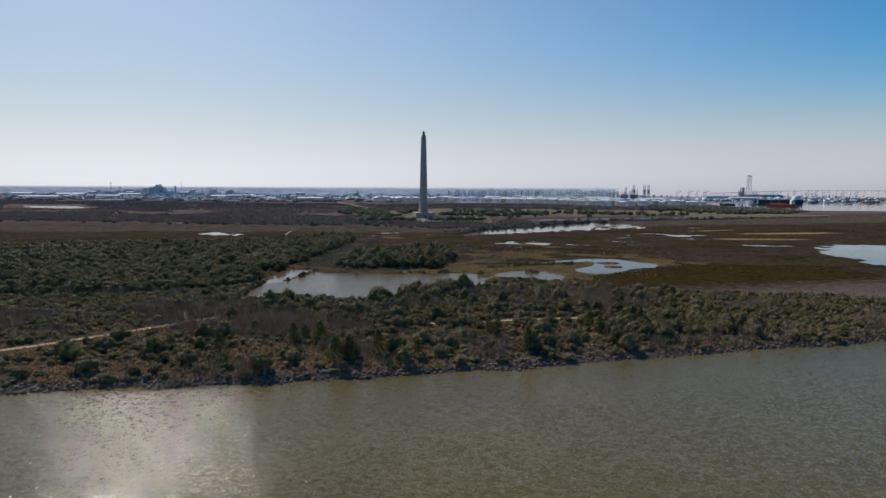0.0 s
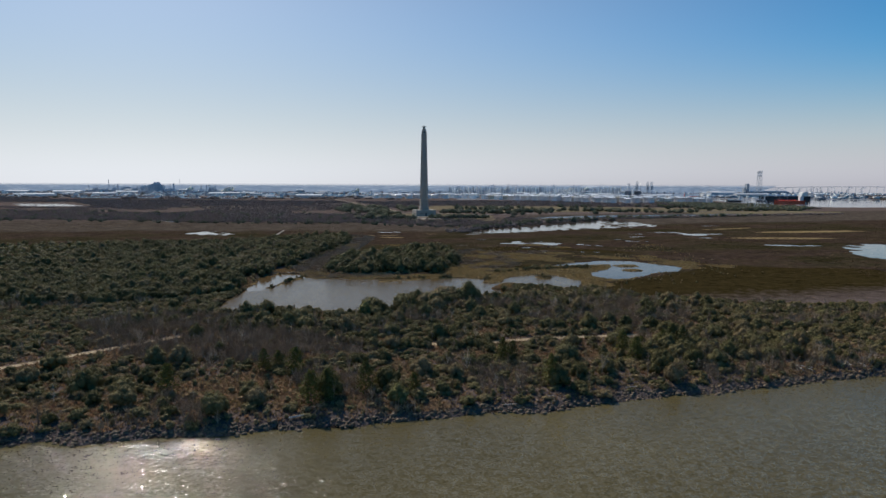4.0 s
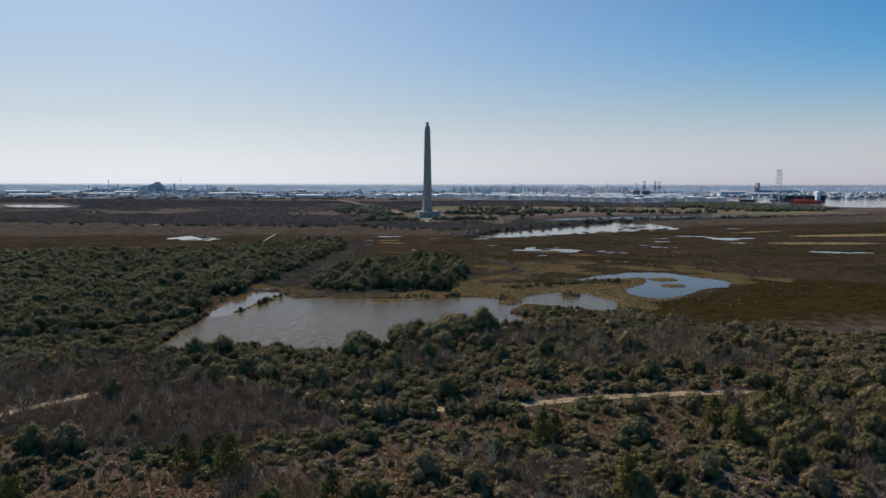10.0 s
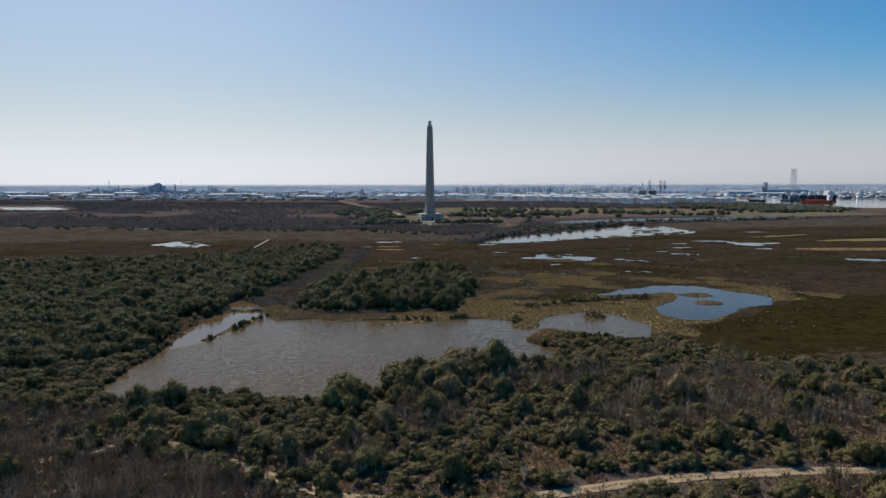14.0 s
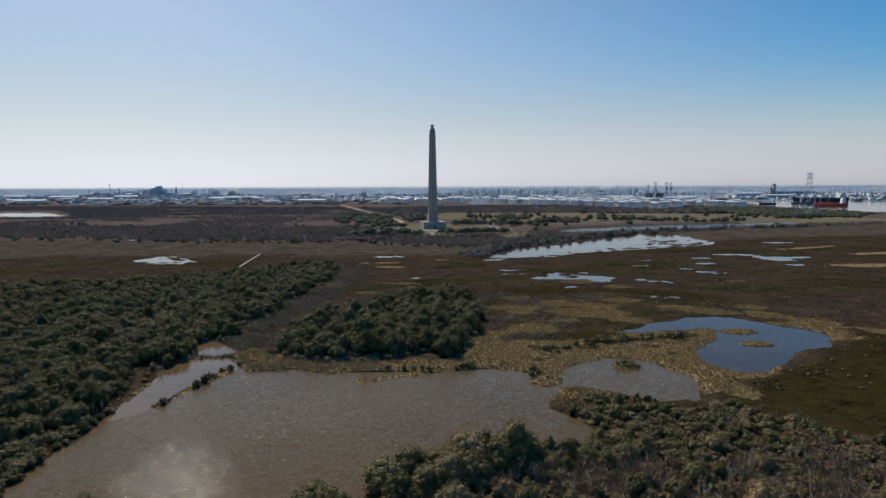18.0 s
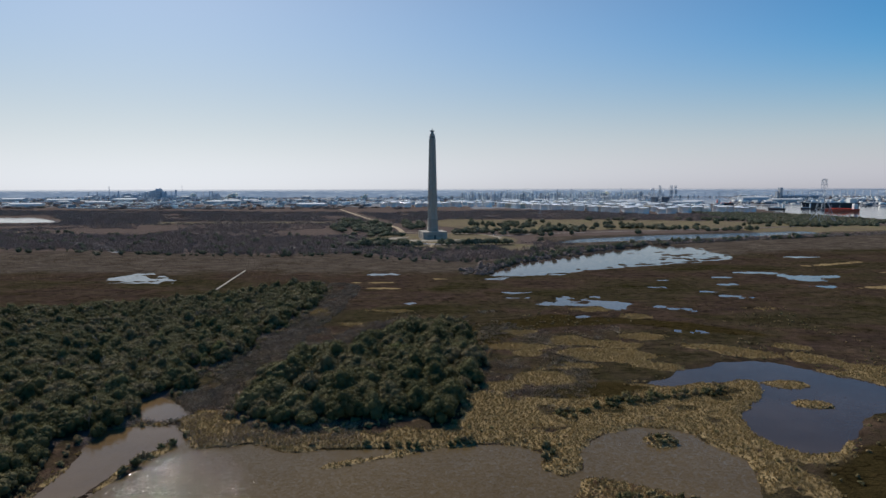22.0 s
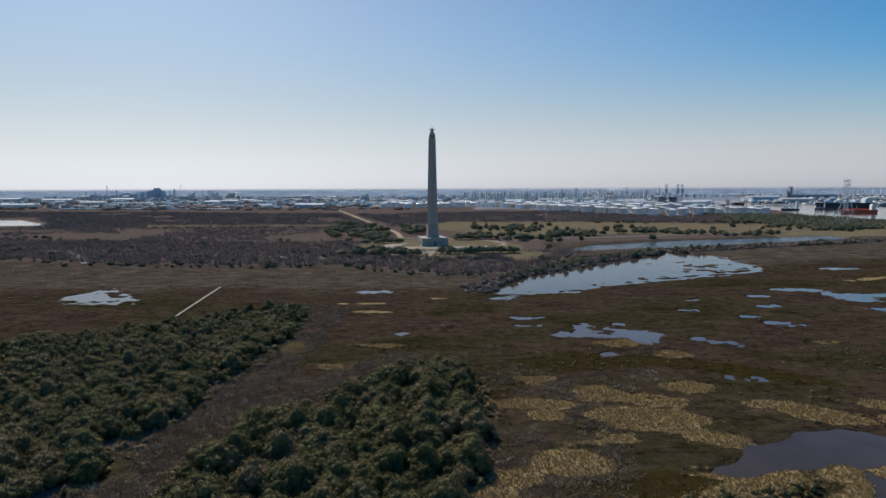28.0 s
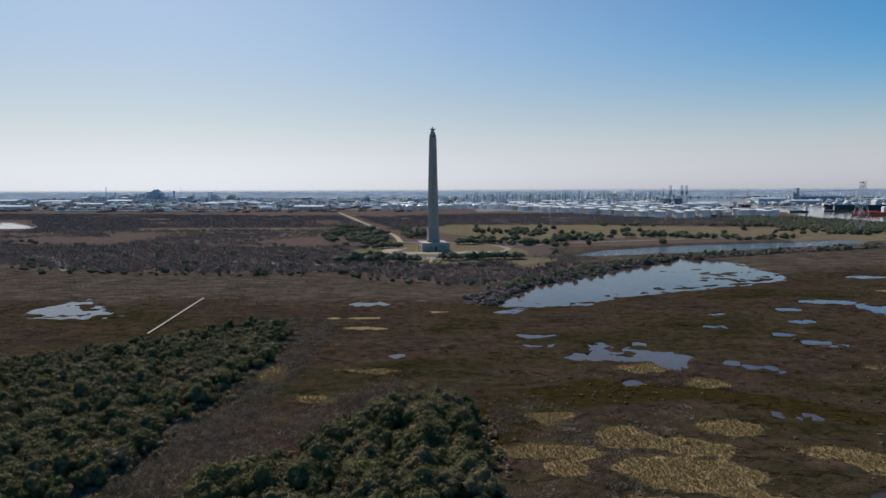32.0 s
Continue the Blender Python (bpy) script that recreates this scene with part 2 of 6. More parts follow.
PINE = [(0, (0.096, 0.090, 0.024)), (0.5, (0.132, 0.119, 0.032)), (1, (0.080, 0.079, 0.027))]
m_pine = leafy("pine_needles", PINE, False)
m_rust = leafy("rusty_dry_grass", RUST, True, 0.85, 0.2)
m_bark = plain("bark", (0.13, 0.105, 0.085), 0.9, 0, 0.35, 0.8)
m_limestone = plain("shell_limestone", (0.345, 0.305, 0.255), 0.85, 0, 0.14, 6, 0.05, (0.27, 0.235, 0.195))
m_opening_shade = plain("painted_opening_shade", (0.10, 0.095, 0.09), 0.8, 0, 0.2, 2)
m_paving = plain("plaza_paving", (0.25, 0.20, 0.145), 0.9, 0, 0.25, 8)
m_gravel = plain("sandy_track", (0.35, 0.25, 0.14), 0.95, 0, 0.25, 3, 0.04)
m_asphalt = plain("pale_asphalt", (0.22, 0.195, 0.175), 0.95, 0, 0.2, 6)
m_rock = plain("riprap_rock", (0.142, 0.097, 0.058), 0.95, 0, 0.75, 0.5, 0.05)
m_driftwood = plain("bleached_driftwood", (0.50, 0.46, 0.40), 0.85, 0, 0.25, 0.5)
m_planks = plain("weathered_planks", (0.38, 0.33, 0.26), 0.85, 0, 0.2, 1.5)
m_white_tank = plain("white_tank_paint", (0.92, 0.92, 0.91), 0.3, 0, 0.05, 12, 0, (0.78, 0.77, 0.74))
m_grey_tank = plain("grey_tank_paint", (0.20, 0.23, 0.27), 0.5, 0, 0.12, 10)
m_tan_tank = plain("cream_tank_paint", (0.62, 0.56, 0.46), 0.5, 0, 0.1, 12)
# steel paint lightened towards blue-grey, so its colour carries the distance haze
m_steel = plain("hazed_plant_steel", (0.50, 0.53, 0.57), 0.55, 0.1, 0.3, 8)
m_pale_steel = plain("galvanised_steel", (0.46, 0.48, 0.50), 0.5, 0.4, 0.2, 6)
m_shed = plain("metal_cladding", (0.55, 0.56, 0.57), 0.85, 0, 0.2, 20)
# both claddings below are lightened and blued for haze too
m_blue_shed = plain("hazed_blue_cladding", (0.40, 0.46, 0.53), 0.55, 0, 0.2, 20)
m_dark_shed = plain("hazed_dark_cladding", (0.28, 0.31, 0.345), 0.6, 0, 0.15, 20)
m_red_hull = plain("red_hull_paint", (0.78, 0.10, 0.045), 0.5, 0, 0.15, 15)
m_black_hull = plain("black_hull_paint", (0.03, 0.033, 0.04), 0.5, 0, 0.25, 15)
m_white_paint = plain("white_ship_paint", (0.78, 0.78, 0.76), 0.45, 0, 0.06, 8)
m_glass = plain("dark_glazing", (0.03, 0.035, 0.04), 0.15, 0, 0.2, 4)
m_vapour = leafy("steam", [(0, (0.93, 0.93, 0.93)), (1, (0.97, 0.97, 0.97))], False, 1.0, 0.75)
m_concrete = plain("bridge_concrete", (0.60, 0.61, 0.63), 0.85, 0, 0.1, 15)


def watery(name, colour, rough, big, fine, tilt, murk=0.2):
    """Muddy water: murky body under a glossy surface of small tilted wavelets. big, fine: their lengths in metres; tilt: their slope."""
    m, nd, ln, bs = nodes_of(name)
    nz = noise_node(nd, ln, 0.02, 3)
    dark, light = tuple(c * (1 - murk) for c in colour), tuple(c * (1 + murk) for c in colour)
    ln.new(ramp_node(nd, ln, nz.outputs[0], [(0.35, dark), (0.65, light)]).outputs[0], bs.inputs["Base Color"])
    bs.inputs["Roughness"].default_value, bs.inputs["IOR"].default_value = rough, 1.33
    normal = None
    for size, share in ((big, 0.6), (fine, 1.0)):
        wave = noise_node(nd, ln, 1 / size, 1, 0.5, "Object", (0.8, 1, 1))
        off, sc = nd.new("ShaderNodeVectorMath"), nd.new("ShaderNodeVectorMath")
        off.operation, sc.operation = "SUBTRACT", "MULTIPLY_ADD"
        ln.new(wave.outputs["Color"], off.inputs[0])
        off.inputs[1].default_value = (0.5, 0.5, 0.5)
        ln.new(off.outputs[0], sc.inputs[0])
        sc.inputs[1].default_value = (tilt * share, tilt * share, 0)
        if normal is None:
            sc.inputs[2].default_value = (0, 0, 1)
        else:
            ln.new(normal, sc.inputs[2])
        normal = sc.outputs[0]
    unit = nd.new("ShaderNodeVectorMath")
    unit.operation = "NORMALIZE"
    ln.new(normal, unit.inputs[0])
    ln.new(unit.outputs[0], bs.inputs["Normal"])
    return m


m_river = watery("river_water", (0.102, 0.081, 0.036), 0.05, 1.4, 0.4, 0.82, 0.1)
m_pond = watery("muddy_pond_water", (0.100, 0.067, 0.030), 0.04, 1.1, 0.42, 0.46, 0.1)
m_inlet = watery("orange_brown_inlet_water", (0.122, 0.078, 0.038), 0.03, 1.1, 0.45, 0.12)
m_clear = watery("dark_marsh_water", (0.075, 0.052, 0.040), 0.05, 2.0, 0.6, 0.07)
m_peaty = watery("peaty_pond_water", (0.055, 0.040, 0.034), 0.06, 2.0, 0.6, 0.07)
for water, gloss in ((m_peaty, 0.2), (m_river, 0.22), (m_pond, 0.22)):
    water.node_tree.nodes["Principled BSDF"].inputs["Specular IOR Level"].default_value = gloss
m_breezy = watery("wind_ruffled_canal_water", (0.045, 0.05, 0.055), 0.1, 2.0, 0.8, 0.8)

# ---------------------------------------------------------------- plan: waters, zones, lines
SHORE = [(-5000, -1200), (-600, -1130), (-126, -1029), (-80, -1021), (-20, -1014), (30, -1005), (94, -990), (184, -972), (420, -925), (800, -840), (5000, -200), (5000, -3000), (-5000, -3000)]
BIG_POND = [(-100, -877), (-72, -872), (-36, -878), (-14, -868), (2, -855), (18, -845), (35, -846), (52, -839), (49, -833), (45, -824), (38, -814), (39, -808), (48, -794), (57, -796), (66, -801), (76, -808),
            (90, -809), (97, -796), (100, -783), (95, -776), (92, -767), (86, -761), (76, -757), (62, -762), (50, -776), (47, -789), (40, -793), (35, -788), (38, -775), (24, -769), (2, -774),
            (-16, -773), (-40, -775), (-59, -769), (-76, -773), (-80, -762), (-87, -752), (-104, -752), (-109, -756), (-111, -767), (-108, -784), (-107, -797), (-105, -822), (-107, -860)]
INLET = [(-80, -762), (-87, -752), (-104, -752), (-109, -756), (-111, -767), (-108, -784), (-107, -797), (-105, -822), (-99, -815), (-92, -799), (-87, -779)]
POOL = [(-110, -734), (-111, -728), (-107, -724), (-100, -727), (-88, -741), (-89, -746), (-95, -748), (-104, -747)]
MARSH_POND = [(88, -711), (107, -704), (116, -693), (128, -691), (141, -681), (160, -679), (171, -688), (179, -699), (186, -706), (193, -717), (191, -727), (180, -744), (161, -750), (151, -760),
              (143, -768), (131, -778), (121, -779), (115, -774), (113, -766), (114, -749), (122, -741), (132, -733), (139, -722), (141, -711), (138, -707), (128, -709), (113, -712), (100, -716)]
LAGOON = [(50, -400), (84, -328), (111, -293), (159, -253), (218, -198), (320, -104), (368, -143), (362, -181), (362, -242), (347, -281), (309, -298), (260, -320), (197, -348), (155, -369), (120, -398), (91, -404)]
MID_POND = [(74, -538), (82, -529), (94, -530), (97, -532), (91, -508), (105, -505), (109, -522), (119, -520), (124, -508), (132, -506), (128, -519), (128, -529), (140, -527), (144, -538), (141, -548), (129, -561), (123, -556), (120, -545), (98, -544), (91, -542)]
LEFT_POND = [(-302, -433), (-298, -401), (-290, -378), (-279, -362), (-261, -384), (-239, -408), (-214, -426), (-225, -434), (-252, -435), (-275, -434)]
CANAL = [(178, -84), (260, -61), (347, -37), (548, 31), (690, 78), (700, 141), (541, 98), (386, 60), (246, 0)]
WEST_LAKE = [(-1060, 480), (-1300, 760), (-1140, 760), (-1010, 640), (-900, 530), (-920, 490)]
EAST_LAKE = [(400, -625), (440, -560), (500, -535), (620, -600), (600, -740), (372, -738)]
SHIP_CHANNEL = [(1040, 700), (1057, 820), (1165, 1090), (1270, 1670), (1213, 2090), (1500, 2900), (1850, 3640), (2250, 3640), (1830, 2640), (1515, 2040), (1420, 1690), (1600, 1580), (1900, 1560), (3200, 1500), (3200, 700), (1700, 480), (1150, 520)]
TRACK = [(-190, -1003), (-150, -972), (-122, -945), (-108, -931), (-93, -918), (-78, -910), (-66, -909), (-46, -921), (-33, -929), (-21, -936), (9, -939), (38, -932), (56, -929), (84, -927), (130, -929), (190, -918), (300, -890)]
FOREST = [(-106, -776), (-104, -750), (-104, -710), (-93, -645), (-87, -598), (-82, -523), (-82, -468), (-97, -458), (-140, -482), (-172, -512), (-233, -553), (-283, -563), (-420, -600), (-700, -640), (-900, -800), (-300, -872), (-165, -858), (-122, -842), (-112, -830), (-114, -800), (-122, -757)]
GROVE = [(-69, -753), (-74, -722), (-62, -668), (-34, -655), (-22, -618), (4, -600), (24, -608), (28, -650), (22, -707), (7, -749), (-11, -752), (-45, -756)]
CAUSEWAY = [(-81, -761), (-87, -779), (-92, -799), (-94, -808)]
POOL_BANK = [(-112, -751), (-98, -750), (-85, -748)]
SPIT = [(-30, -785), (-19, -781), (-9, -777), (2, -774)]
FARWOOD = [(-1500, -60), (-515, -150), (-351, -200), (-217, -225), (-99, -210), (-32, -270), (21, -300), (74, -290), (120, -235), (156, -175), (200, -120), (180, -60), (110, -110), (60, -150), (-40, -150), (-90, -70), (-110, 60), (-250, 40), (-420, 60), (-700, 120), (-1500, 250)]
SPOTS = [(70, -491, 10, 5, -10), (67, -510, 6, 3, 0), (97, -580, 4, 2, 0), (206, -434, 7, 6, 0), (221, -492, 5, 5, 20), (234, -512, 9, 4, -15), (318, -388, 24, 8, -10), (340, -421, 16, 20, 30), (269, -417, 6, 4, 0),
         (-45, -387, 13, 7, 0), (152, -621, 6, 2, -20), (169, -556, 11, 5, -40), (380, -560, 24, 6, -12), (366, -415, 18, 7, 5), (437, -262, 20, 9, 0), (330, -470, 9, 5, 0), (60, -420, 10, 3, 30), (-11, -534, 4, 1.6, 0), (190, -470, 5, 2.5, 0), (255, -455, 6, 3, 10)]
TAN_PATCHES = [(78, -643, 11.5, 9.5, 0), (99, -650, 12.5, 7.5, -10), (117, -632, 13, 8, -15), (89, -670, 24, 13, -8), (106, -688, 12, 6.5, -15), (60, -690, 6.5, 4.5, 0), (52, -705, 12.5, 9, 0), (156, -664, 22, 8, -28), (186, -677, 13, 8, -35),
               (192, -658, 10, 6, -25), (202, -697, 12, 8, -40), (222, -718, 14, 6, -40), (49, -665, 8, 5.5, 0), (112, -559, 13, 7, 0), (131, -583, 10, 6, 0), (53, -622, 9, 6, 0), (57, -654, 8, 5, 0), (37, -652, 11, 4.5, 0), (73, -686, 9, 4.5, 0)]
TAN_PATCHES += [(-73, -562, 8, 14, 15), (-46, -599, 10, 4.5, -20), (-30, -560, 9, 2.5, 0), (30, -716, 12, 6, 10), (8, -420, 9, 4, 0), (-50, -440, 14, 4, 0), (-40, -470, 12, 4, 0), (430, -330, 40, 6, 20), (230, -560, 10, 4, 0),
                (420, -480, 60, 12, 0), (520, -380, 80, 14, 10), (-120, -868, 9, 15, -25), (-60, -888, 9, 5, 0), (56, -805, 13, 6, -20), (105, -790, 7, 16, 15), (50, -822, 6, 6, 0)]
SPIT_REEDS = [(18, -716), (39, -727), (60, -731), (87, -724), (108, -713), (136, -703), (140, -714), (132, -734), (117, -743), (113, -753), (114, -766), (122, -781), (108, -790), (100, -800), (94, -806), (100, -783), (76, -757), (62, -762), (50, -776), (40, -793), (35, -788), (38, -775), (24, -769), (10, -772), (8, -758)]


def wobble(x, y, amount, size, seed):
    return (fbm(x, y, size, seed, 3) - 0.5) * 4 * amount


def water_distance(x, y):
    """Distance to the nearest water's edge (negative in water), and to the river's."""
    river = inside(x, y, SHORE) + wobble(x, y, 2.2, 14, 3)
    d = river
    for poly, amp, size in ((BIG_POND, 1.2, 12), (POOL, 0.8, 8), (MARSH_POND, 1.1, 10), (LAGOON, 3, 16), (MID_POND, 2.2, 8), (LEFT_POND, 2.5, 9), (CANAL, 2, 40), (WEST_LAKE, 8, 60), (EAST_LAKE, 8, 25), (SHIP_CHANNEL, 8, 150)):
        d = np.minimum(d, inside(x, y, poly) + wobble(x, y, amp, size, 5) + wobble(x, y, min(amp * 0.5, 4), 5, 6))
    # land inside the waters: islands, the spit, the causeway
    for cx, cy, rx, ry, turn in ((152, -714, 10.5, 5.5, -8), (149, -737, 8.5, 4.5, -10), (78, -769, 5.5, 5, 0), (292, -202, 9, 4, 25), (277, -262, 9, 4, 25), (315, -230, 11, 5, 25), (291, -300, 14, 5, 20), (259, -309, 9, 4, 20),
                                 (325, -276, 15, 5, 25), (236, -321, 12, 4, 20), (250, -215, 7, 2.5, 20)):
        d = np.maximum(d, -(oval(x, y, cx, cy, rx, ry, turn) + wobble(x, y, 1.1, 6, 8)))
    # grassy islets along the ragged shores
    speck = np.minimum((fbm(x, y, 9, 14, 3) - np.where(x < 0, 0.585, 0.635)) * 24, d + 13)
    ragged = (inside(x, y, LAGOON) < 8) & (y < -262 + 0.75 * (x - 200)) | (inside(x, y, LEFT_POND) < 8) | (inside(x, y, MID_POND) < 6)
    d = np.where(ragged, np.maximum(d, speck), d)
    d = np.maximum(d, 1.7 - near_line(x, y, CAUSEWAY) + wobble(x, y, 1.5, 7, 9))
    d = np.maximum(d, 1.5 - near_line(x, y, POOL_BANK) + wobble(x, y, 1.0, 6, 9))
    d = np.maximum(d, 1.4 - near_line(x, y, SPIT) + wobble(x, y, 0.9, 5, 9))
    for cx, cy, rx, ry, turn in SPOTS:
        d = np.minimum(d, oval(x, y, cx, cy, rx, ry, turn) + wobble(x, y, 4.4, 6, 11) + wobble(x, y, 2.5, 13, 12))
    return d, river


def height(x, y, d, river):
    up = 0.45 + 0.35 * fbm(x, y, 30, 2, 3)
    bank = 1.3 * np.clip(river / 9, 0, 1) * np.clip(1 - (river - 18) / 28, 0, 1)
    rise = 1.0 * np.clip((y + 330) / 250, 0, 1)
    land = up + bank + rise
    edge = np.where(river < 25, 0.30, 0.22)
    return np.where(d > 0, np.minimum(land, d * edge + 0.02), np.maximum(d * 0.3, -1.5))


def zones(x, y, d, river):
    """How far each kind of ground shows: reed, soil, lawn, litter."""
    reed = np.zeros(np.shape(x))
    for cx, cy, rx, ry, turn in TAN_PATCHES:
        reed = np.maximum(reed, np.clip(0.5 - (oval(x, y, cx, cy, rx, ry, turn) + wobble(x, y, 2.6, 9, 21)) / 2, 0, 1))
    reed = np.maximum(reed, np.clip(0.6 - (inside(x, y, SPIT_REEDS) + wobble(x, y, 1.6, 9, 22)) / 3, 0, 1) * (0.25 + 0.75 * np.clip((fbm(x, y, 12, 24) - 0.33) * 6, 0, 1)) * (d > 0))
    belt = np.minimum(inside(x, y, BIG_POND), inside(x, y, MARSH_POND) + np.clip((y + 728) / 2 - np.clip((x - 160) / 2, 0, 20), 0, 20) + np.clip((x - 128) / 2, 0, 20) * (y < -735)) + wobble(x, y, 4, 10, 23)
    keep = np.clip((y + 815 - np.clip(x - 40, -100, 100) * 0.2) / 15, 0, 1) * np.clip((x + 92) / 8, 0, 1)
    reed = np.maximum(reed, np.clip((np.where(x < 60, 16, 11) - belt) / 4, 0, 1) * (d > 0) * keep)
    reed = np.maximum(reed, (np.clip(1 - np.abs(d - 0.9) / 0.9, 0, 1) * (x < -88) * (x > -125) * (y > -830) * (y < -745)))
    track = near_line(x, y, TRACK)
    soil = np.clip((2.4 - track) / 1.2, 0, 1)
    soil = np.maximum(soil, np.clip((fbm(x, y, 26, 31) - 0.56) * 9, 0, 1) * (river > 3) * (river < 60) * (x < 40))
    soil = np.maximum(soil, np.clip((fbm(x, y, 16, 35) - 0.60) * 9, 0, 1) * (river > 3) * (river < 95))
    for cx, cy, rx, ry in ((-62, -985, 24, 11), (-118, -952, 15, 6), (45, -950, 24, 7), (84, -949, 24, 6), (-140, -972, 15, 6), (-128, -957, 9, 8), (-162, -986, 16, 7), (-65, -1002, 14, 5), (-100, -1002, 22, 7), (-30, -1000, 12, 6), (120, -975, 14, 5)):
        soil = np.maximum(soil, np.clip(0.8 - (oval(x, y, cx, cy, rx, ry) + wobble(x, y, 3.5, 8, 37)) / 4, 0, 1) * (river > 2.5))
    soil = np.maximum(soil, np.clip(1 - (oval(x, y, -3, -746, 9, 3, 10) + wobble(x, y, 2, 5, 36)) / 2, 0, 1))
    lawn = np.clip(0.5 - oval(x, y, 10, -25, 125, 128) / 14, 0, 1)
    for field in ([(110, 150), (420, 170), (900, 300), (760, 420), (420, 520), (40, 560), (-20, 420), (60, 210)], [(600, 70), (1000, 180), (900, 290), (560, 170)], [(-640, 385), (-250, 400), (-120, 430), (-130, 470), (-640, 470)], [(105, -215), (165, -125), (120, -95), (90, -130)]):
        lawn = np.maximum(lawn, np.clip(0.5 - (inside(x, y, field) + wobble(x, y, 8, 50, 42)) / 14, 0, 1) * (0.55 + 0.45 * fbm(x, y, 60, 43)))
    litter = np.clip(0.5 - inside(x, y, FOREST) / 8, 0, 1)
    litter = np.maximum(litter, np.clip(0.5 - inside(x, y, GROVE) / 8, 0, 1))
    litter = np.maximum(litter, np.clip(0.5 - inside(x, y, FARWOOD) / 15, 0, 1))
    litter = np.maximum(litter, np.clip(1 - river / 170 + 0.3, 0, 1) * (river > 0) * (y < -700 - 0.2 * np.abs(x)))
    litter = np.maximum(litter, np.clip((y + 235 + 0.06 * x + wobble(x, y, 22, 70, 44)) / 60, 0, 0.85) * (lawn < 0.5) * ((x < 170) | (y > 0.277 * x - 30)))
    town = np.clip((y - 1480 + np.where(x > 150, 300, 0)) / 150, 0, 1) * np.clip((fbm(x, y, 220, 51) - 0.36) * 6, 0, 1)
    outer = np.clip((y + 455 + 60 * (fbm(x, y, 70, 55) - 0.5) + np.where(x > 60, -60 - 0.25 * (x - 60), 0)) / 110, 0, 1) * (0.5 + 0.5 * fbm(x, y, 25, 56))
    olive = np.zeros(np.shape(x))
    for flat in ([(96, -815), (118, -790), (150, -775), (190, -745), (215, -715), (330, -740), (330, -800), (190, -850), (150, -850), (120, -838)], [(48, -722), (80, -712), (118, -722), (108, -738), (62, -742), (44, -740)], [(20, -660), (60, -615), (120, -600), (200, -640), (160, -600), (80, -575), (30, -600)]):
        olive = np.maximum(olive, np.clip(0.6 - (inside(x, y, flat) + wobble(x, y, 3, 20, 57)) / 14, 0, 1))
    return reed, soil, lawn, np.clip(litter, 0, 1), town, np.clip(outer, 0, 1), olive


def stretch_axis(lo, a, b, hi, step, grow):
    mid = list(np.arange(a, b, step))
    s, p = step, mid[-1]
    while p < hi:
        s *= grow
        p += s
        mid.append(min(p, hi))
    s, p = step, a
    while p > lo:
        s *= grow
        p -= s
        mid.insert(0, max(p, lo))
    return np.array(mid)


